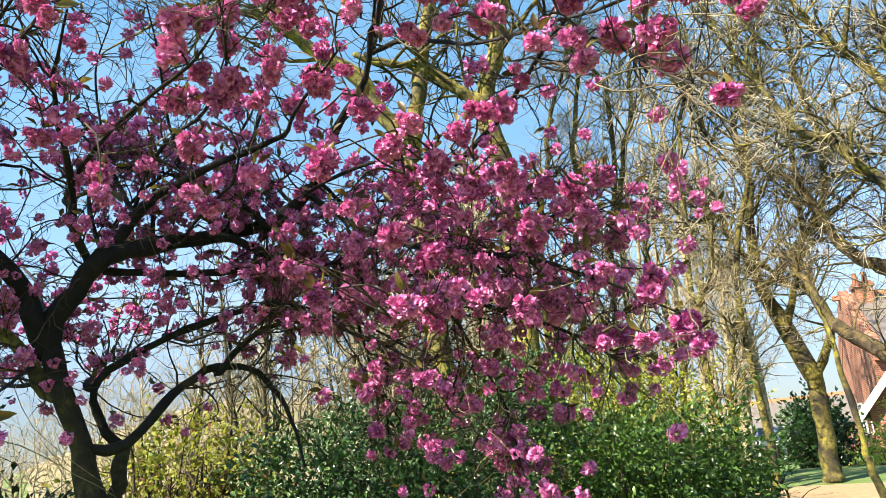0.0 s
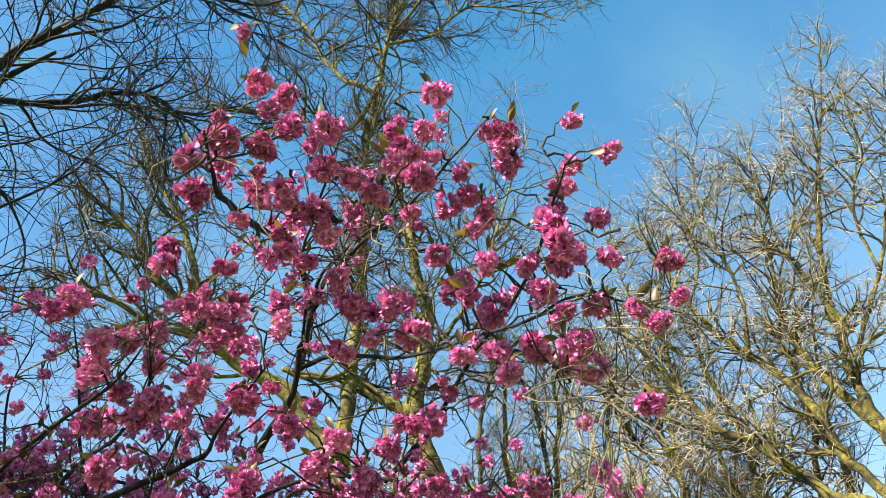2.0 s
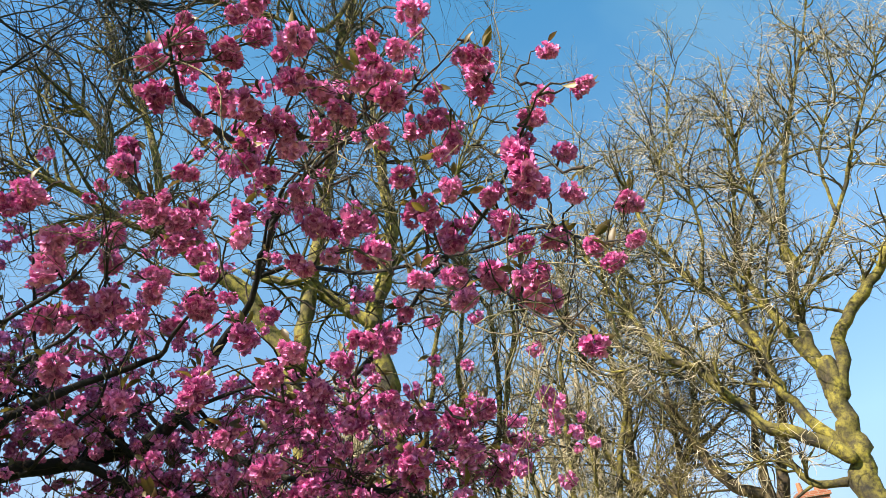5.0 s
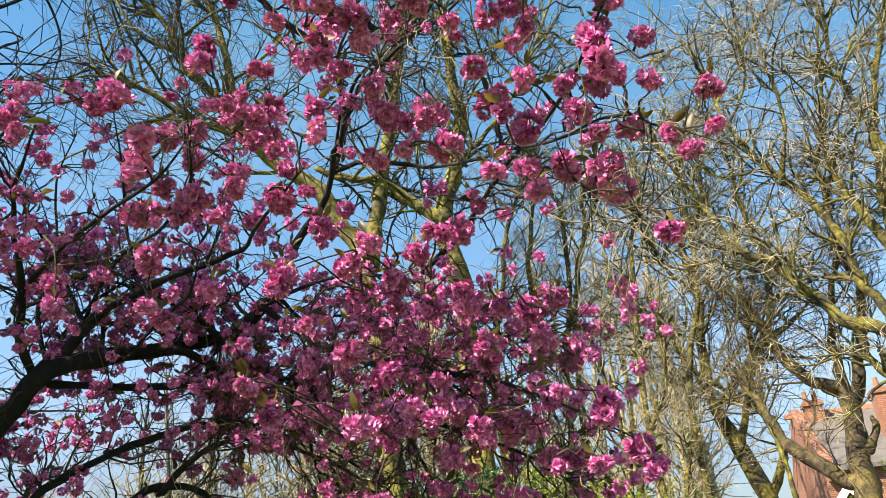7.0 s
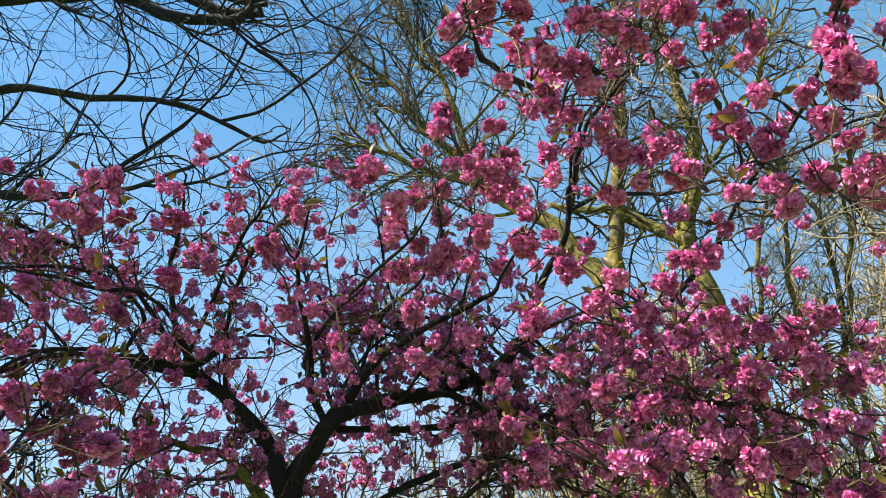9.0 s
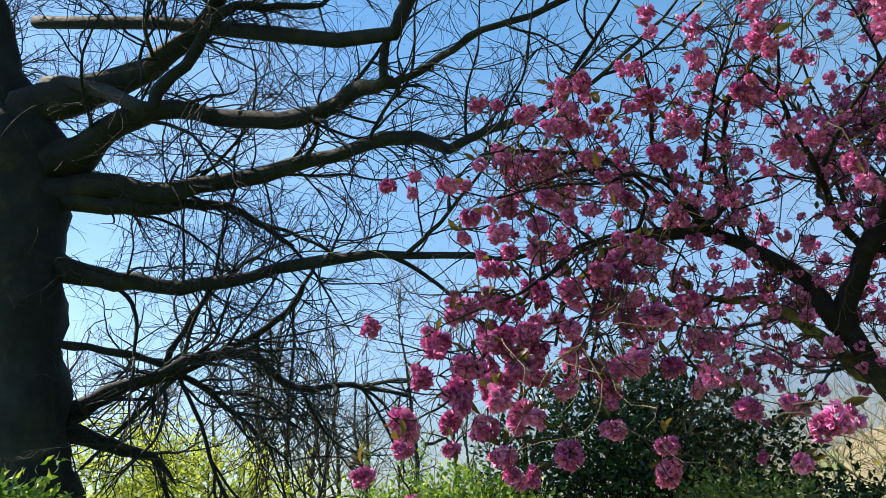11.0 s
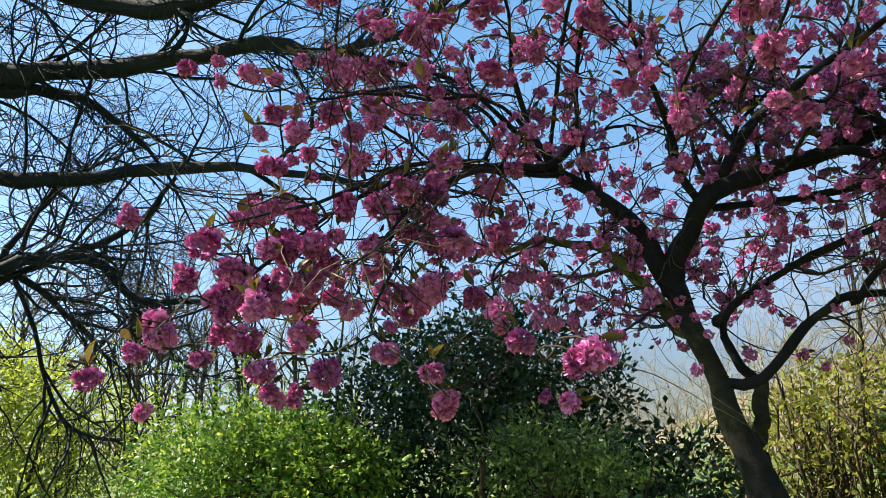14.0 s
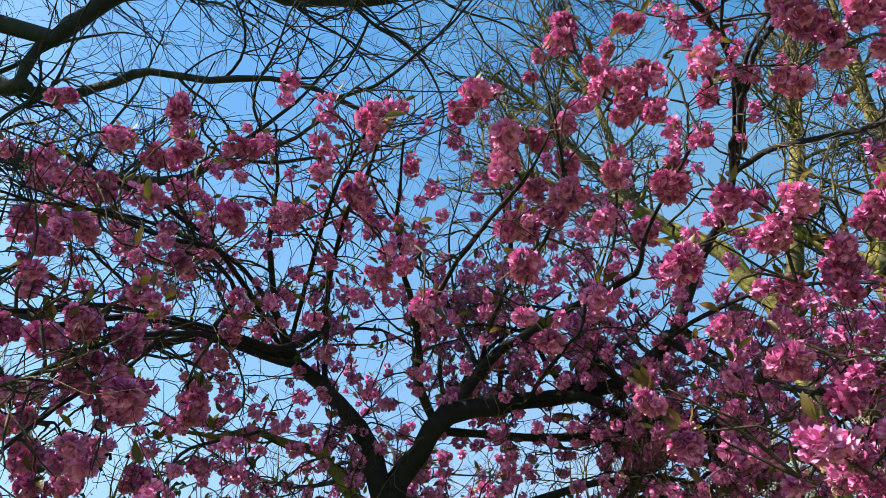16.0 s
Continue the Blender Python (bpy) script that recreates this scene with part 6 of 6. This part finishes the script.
shrub("privet_bush", "rounded bright green privet in sunlight", 52, masses(
    ((-4.38, 2.35, 1.48), (0.42, 0.42, 0.42)), ((-4.25, 2.59, 1.45), (0.45, 0.4, 0.42)), ((-3.95, 2.89, 1.44),
        (0.5, 0.4, 0.35)), ((-3.96, 2.69, 1.59), (0.42, 0.36, 0.3)), ((-3.62, 2.83, 1.48), (0.35, 0.3, 0.26)),
        ((-4.29, 2.53, 0.84), (0.9, 0.6, 0.7))), SMALL, 0.038, 22000, MID_LEAF, extra=LIME_LEAF)
shrub("laurel_sprays", "sunlit sprays of laurel under the cherry", 53, masses(
    ((-2.59, 3.60, 1.57), (0.34, 0.28, 0.16)), ((-2.86, 3.38, 1.47), (0.34, 0.3, 0.2)), ((-2.65, 3.43, 1.62),
        (0.3, 0.26, 0.15)), ((-2.44, 3.58, 1.47), (0.3, 0.26, 0.15)), ((-2.60, 3.59, 1.41), (0.6, 0.34, 0.2)),
        ((-2.90, 3.86, 0.84), (0.8, 0.5, 0.6))), LAUREL, 0.040, 7000, SPRAY_LEAF, extra=LIME_LEAF)
shrub("hawthorn_thicket", "hawthorn thicket coming into lime-green leaf", 54, masses(
    ((-10.16, 2.39, 1.75), (1.2, 1.0, 1.0)), ((-9.95, 3.20, 2.02), (1.2, 1.0, 0.8)), ((-10.40, 1.68, 2.14),
        (1.0, 1.0, 1.0)), ((-9.72, 3.87, 1.54), (1.0, 0.9, 0.8)),
    ((-10.02, 2.76, 2.15), (1.1, 0.9, 0.8)), ((-10.27, 2.16, 2.61), (0.9, 0.8, 0.6)), ((-10.05, 2.87, 0.60),
        (2.4, 1.4, 1.2))), SMALL, 0.066, 17000, LIME_LEAF, 26, GREY_TWIG)
shrub("elder_bush", "leafy green elder at the foot of the beech", 55, masses(
    ((-6.51, 0.24, 1.68), (0.55, 0.5, 0.45)), ((-6.49, 0.53, 1.75), (0.35, 0.35, 0.35)), ((-6.52, 0.05, 2.01),
        (0.3, 0.3, 0.35)), ((-6.61, 0.35, 1.00), (0.8, 0.6, 0.8))), LAUREL, 0.085, 4200, MID_LEAF, extra=LIME_LEAF)
shrub("laurel_hedge", "broad clipped laurel hedge with glossy dark green leaves", 56, masses(
    ((1.51, 7.00, 1.60), (0.75, 0.7, 0.5)), ((2.05, 6.82, 1.56), (0.66, 0.7, 0.48)), ((0.92, 7.12, 1.62),
        (0.6, 0.6, 0.45)), ((2.30, 6.83, 1.20), (0.42, 0.6, 0.55)),
    ((1.67, 6.96, 0.96), (1.2, 0.9, 0.7)), ((1.57, 6.99, 0.29), (1.3, 0.9, 0.9))), LAUREL, 0.064, 24000, HEDGE_LEAF)
shrub("mixed_hedge", "loose dark green hedge behind the blossom", 57, masses(
    ((-1.12, 6.50, 1.67), (0.75, 0.6, 0.5)), ((-0.47, 6.58, 1.76), (0.7, 0.6, 0.55)), ((0.17, 6.79, 1.91),
        (0.65, 0.6, 0.6)), ((0.74, 6.76, 2.15), (0.35, 0.4, 0.5)),
    ((-0.42, 6.58, 1.09), (1.6, 0.9, 0.8))), HOLLY, 0.06, 14000, DARK_LEAF, extra=HEDGE_LEAF)
shrub("ivy_shrub", "yellow-green shrub catching the sun between the trunks", 58, masses(
    ((2.07, 10.80, 2.65), (0.8, 0.7, 0.6)), ((2.85, 10.60, 2.35), (0.7, 0.7, 0.5)),
    ((2.63, 10.86, 1.67), (1.4, 1.0, 0.8))), SMALL, 0.055, 9000, OLIVE_LEAF, 30, HAZEL_TWIG, extra=LIME_LEAF)
shrub("bramble_thicket", "thicket of yellowing and russet leaves in the sun", 59, masses(
    ((-2.48, 6.87, 1.78), (0.7, 0.6, 0.5)), ((-2.07, 7.22, 1.91), (0.7, 0.6, 0.55)), ((-2.31, 6.82, 1.85),
        (0.6, 0.6, 0.5)), ((-2.82, 6.72, 1.51), (0.5, 0.5, 0.5)), ((-2.48, 7.08, 1.04), (1.5, 0.9, 0.8))), SMALL, 0.06, 4200, OLIVE_LEAF, 60, KNOTTED_BARK, extra=RUSSET_LEAF)
shrub("garden_shrub", "bright green garden shrub by the gravel path", 60, masses(
    ((9.10, 15.90, 1.30), (0.9, 0.7, 0.5)), ((10.00, 16.20, 1.70), (1.1, 0.9, 0.9)), ((11.08, 16.80, 1.70),
        (1.5, 1.1, 1.2)), ((8.40, 15.60, 1.00), (0.9, 0.6, 0.35))), SMALL, 0.10, 9000, LIME_LEAF)
shrub("dark_shrub", "small dark evergreen in front of the far houses", 61, masses(
    ((8.35, 18.12, 2.05), (0.75, 0.7, 0.7)), ((8.50, 18.04, 1.60), (0.85, 0.8, 0.7))), SMALL, 0.12, 4000, DARK_LEAF)

# ---- houses ----


def box(bm, lo, hi, m=Matrix()):
    """A box between two corners, set by m, its edges eased."""
    made = bmesh.ops.create_cube(bm, size=1.0)
    c = Vector([(a + b) / 2 for a, b in zip(lo, hi)])
    bmesh.ops.transform(bm, matrix=m @ Matrix.Translation(c) @ Matrix.Diagonal((*[b - a for a, b in zip(lo, hi)], 1)), verts=made["verts"])
    return bm


def prism(outline, depth, m):
    """An upright outline in x and z, run back along y."""
    bm = bmesh.new()
    front = [bm.verts.new(m @ Vector((x, 0, z))) for x, z in outline]
    back = [bm.verts.new(m @ Vector((x, depth, z))) for x, z in outline]
    bm.faces.new(front)
    bm.faces.new(back[::-1])
    for k in range(len(front)):
        j = (k + 1) % len(front)
        bm.faces.new((front[k], back[k], back[j], front[j]))
    bmesh.ops.recalc_face_normals(bm, faces=bm.faces)
    return bm


def house(at, turn, wide, deep, eaves, ridge, label, chimneys, windows, seed, boards=False, roof=SLATE, parapet=False):
    """A gabled house, its gable towards -y: walls, two roof slopes, ridge and verge tiles, chimneys and windows."""
    top = thing("house", at, label, "house", "houses beyond the lawn")
    m = Matrix.Translation(at) @ Matrix.Rotation(radians(turn), 4, "Z")
    w = wide / 2
    part("wall", prism(((-w, -1), (w, -1), (w, eaves), (0, ridge), (-w, eaves)), deep, m), BRICK, top)
    slope = (ridge - eaves) / w
    for s in (-1, 1):
        over = w + 0.35
        if parapet:
            part("roof", prism(((0, ridge + 0.03), (s * over, ridge + 0.03 - slope * over), (s * over, ridge + 0.2 - slope * over), (0, ridge + 0.2)), deep - 0.7, m @ Matrix.Translation((0, 0.35, 0))), roof, top)
            for y in (-0.02, deep - 0.36):
                part("parapet", prism(((0, ridge - 0.3), (s * over, ridge - 0.3 - slope * over), (s * over, ridge + 0.5 - slope * over), (0, ridge + 0.5)), 0.38, m @ Matrix.Translation((0, y, 0))), BRICK, top)
            continue
        part("roof", prism(((0, ridge + 0.03), (s * over, ridge + 0.03 - slope * over), (s * over, ridge + 0.2 - slope * over), (0, ridge + 0.2)), deep + 0.7, m @ Matrix.Translation((0, -0.35, 0))), roof, top)
        part("bargeboard" if boards else "verge_tiles", prism(((0, ridge - 0.12), (s * over, ridge - 0.12 - slope * over), (s * over, ridge + 0.24 - slope * over), (0, ridge + 0.24)), 0.14, m @ Matrix.Translation((0, -0.42, 0))), WHITE if boards else TERRACOTTA, top)
    part("ridge_tiles", prism(((-0.16, ridge + 0.1), (0.16, ridge + 0.1), (0.05, ridge + 0.32), (-0.05, ridge + 0.32)), deep + 0.6, m @ Matrix.Translation((0, -0.3, 0))), TERRACOTTA, top)
    for x, y, high, half in chimneys:
        bm = box(bmesh.new(), (x - 0.4, y - half, eaves - 0.6), (x + 0.4, y + half, ridge + high), m)
        box(bm, (x - 0.48, y - half - 0.08, ridge + high - 0.25), (x + 0.48, y + half + 0.08, ridge + high - 0.1), m)
        stack = part("chimney", bm, BRICK, top)
        for dx in (-half * 0.55, half * 0.55):
            bm = bmesh.new()
            bmesh.ops.create_cone(bm, segments=12, radius1=0.13, radius2=0.1, depth=0.5, cap_ends=True, matrix=m @ Matrix.Translation((x, y + dx, ridge + high + 0.2)))
            part("chimney_pot", bm, TERRACOTTA, stack)
    for x, z, ww, hh in windows:
        frame_bm = bmesh.new()
        for lo, hi in (((-ww / 2, -0.05, 0), (-ww / 2 + 0.09, 0.06, hh)), ((ww / 2 - 0.09, -0.05, 0), (ww / 2, 0.06, hh)), ((-0.04, -0.04, 0), (0.04, 0.06, hh)), ((-ww / 2, -0.05, hh - 0.09), (ww / 2, 0.06, hh)), ((-ww / 2 - 0.08, -0.12, -0.1), (ww / 2 + 0.08, 0.06, 0.02))):
            box(frame_bm, lo, hi, m @ Matrix.Translation((x, -0.01, z)))
        win = part("window", frame_bm, WHITE, top, "white framed window")
        part("pane", box(bmesh.new(), (-ww / 2 + 0.05, -0.02, 0.0), (ww / 2 - 0.05, 0.02, hh - 0.05), m @ Matrix.Translation((x, -0.005, z))), GLASS, win)
    return top


main_at = (17.93, 33.50, 2.40)
house((main_at[0], main_at[1], 1.0), -108, 7.0, 10, 4.2, 6.7, "large red brick house with grey slate roof and terracotta ridge", ((0.3, 0.9, 0.7, 0.35),
    (2.4, 3.5, 0.5, 0.62)), ((-1.2, 1.0, 1.4, 1.3), (1.4, 1.0, 1.4, 1.3)), 1, parapet=True)
shed_at = (15.67, 26.74, 1.74)
house((shed_at[0], shed_at[1], 1.0), -34, 2.2, 4, 1.75, 3.0, "small red brick outbuilding with white bargeboards", (), (), 2, boards=True)
low_at = (23.80, 41.60, 1.85)
house((low_at[0], low_at[1], 0.2), 62, 5.0, 14, 2.6, 3.9, "low brick bungalow with a pale grey roof", (), ((-1.0, 0.9, 1.3, 1.2), (1.4, 0.9, 1.3, 1.2)), 3)

# tile-roofed porch with white posts
porch_at = (13.66, 31.13, 2.25)
porch = thing("porch", (porch_at[0], porch_at[1], 1.0), "low porch with a blue slate roof and white posts", "porch")
m = Matrix.Translation((porch_at[0], porch_at[1], 0.2)) @ Matrix.Rotation(radians(-20), 4, "Z")
part("roof", prism(((-1.7, 1.75), (1.7, 1.75), (1.3, 2.3), (-1.3, 2.3)), 1.6, m), BLUE_ROOF, porch)
part("fascia", box(bmesh.new(), (-1.75, -0.06, 1.6), (1.75, 0.04, 1.78), m), WHITE, porch)
for x in (-1.5, -0.5, 0.5, 1.5):
    part("post", box(bmesh.new(), (x - 0.07, 0.1, -0.3), (x + 0.07, 0.24, 1.62), m), WHITE, porch)
part("wall", box(bmesh.new(), (-1.6, 0.5, -0.3), (1.6, 1.5, 1.7), m), BRICK, porch)

# gravel path across the lawn
path_at = np.array([(3.2, 11.2, 0), (4.6, 10.6, 0), (6.2, 9.9, 0), (8.2, 9.2, 0), (11.5, 8.4, 0), (16.0, 7.6, 0)])
axis, _r = smooth(path_at, (1, 1), 24)
side = np.cross(np.gradient(axis, axis=0), (0, 0, 1))
side /= np.linalg.norm(side, axis=1, keepdims=True)
strip = np.stack([axis + side * w for w in (-1.9, -0.6, 0.6, 1.9)], 1)
strip[..., 2] = ground_height(strip[..., 0], strip[..., 1]) + 0.02
strip[:, 1:3, 2] += 0.02
gi = np.arange(96).reshape(24, 4)
part("path", arrayed("path", strip.reshape(-1, 3), np.stack([gi[:-1, :-1], gi[:-1, 1:], gi[1:, 1:], gi[1:, :-1]], -1).reshape(-1, 4)), GRAVEL, None, "pale gravel path across the lawn", "structure")

# ---- blossom clusters one could count, last ----
shared = []
for v, q in CLUSTERS:
    me = arrayed("pompom", v, q)
    me.materials.append(PETAL)
    shared.append(me)
for k, (x, y, z, r) in enumerate(np.concatenate([heroes, named])):
    ob = new("pompom", shared[(k * 5 + k // 6) % 6])
    ob.parent = cherry.top
    ob.matrix_parent_inverse = Matrix.Translation(-cherry.top.location)
    ob.location, ob.rotation_euler, ob.scale = (x, y, z), (rng.normal(0, 0.25), rng.normal(0, 0.25), rng.uniform(0, 6.28)), (r * rng.uniform(0.95, 1.1), r * rng.uniform(0.95, 1.1), r * rng.uniform(0.85, 1.05))
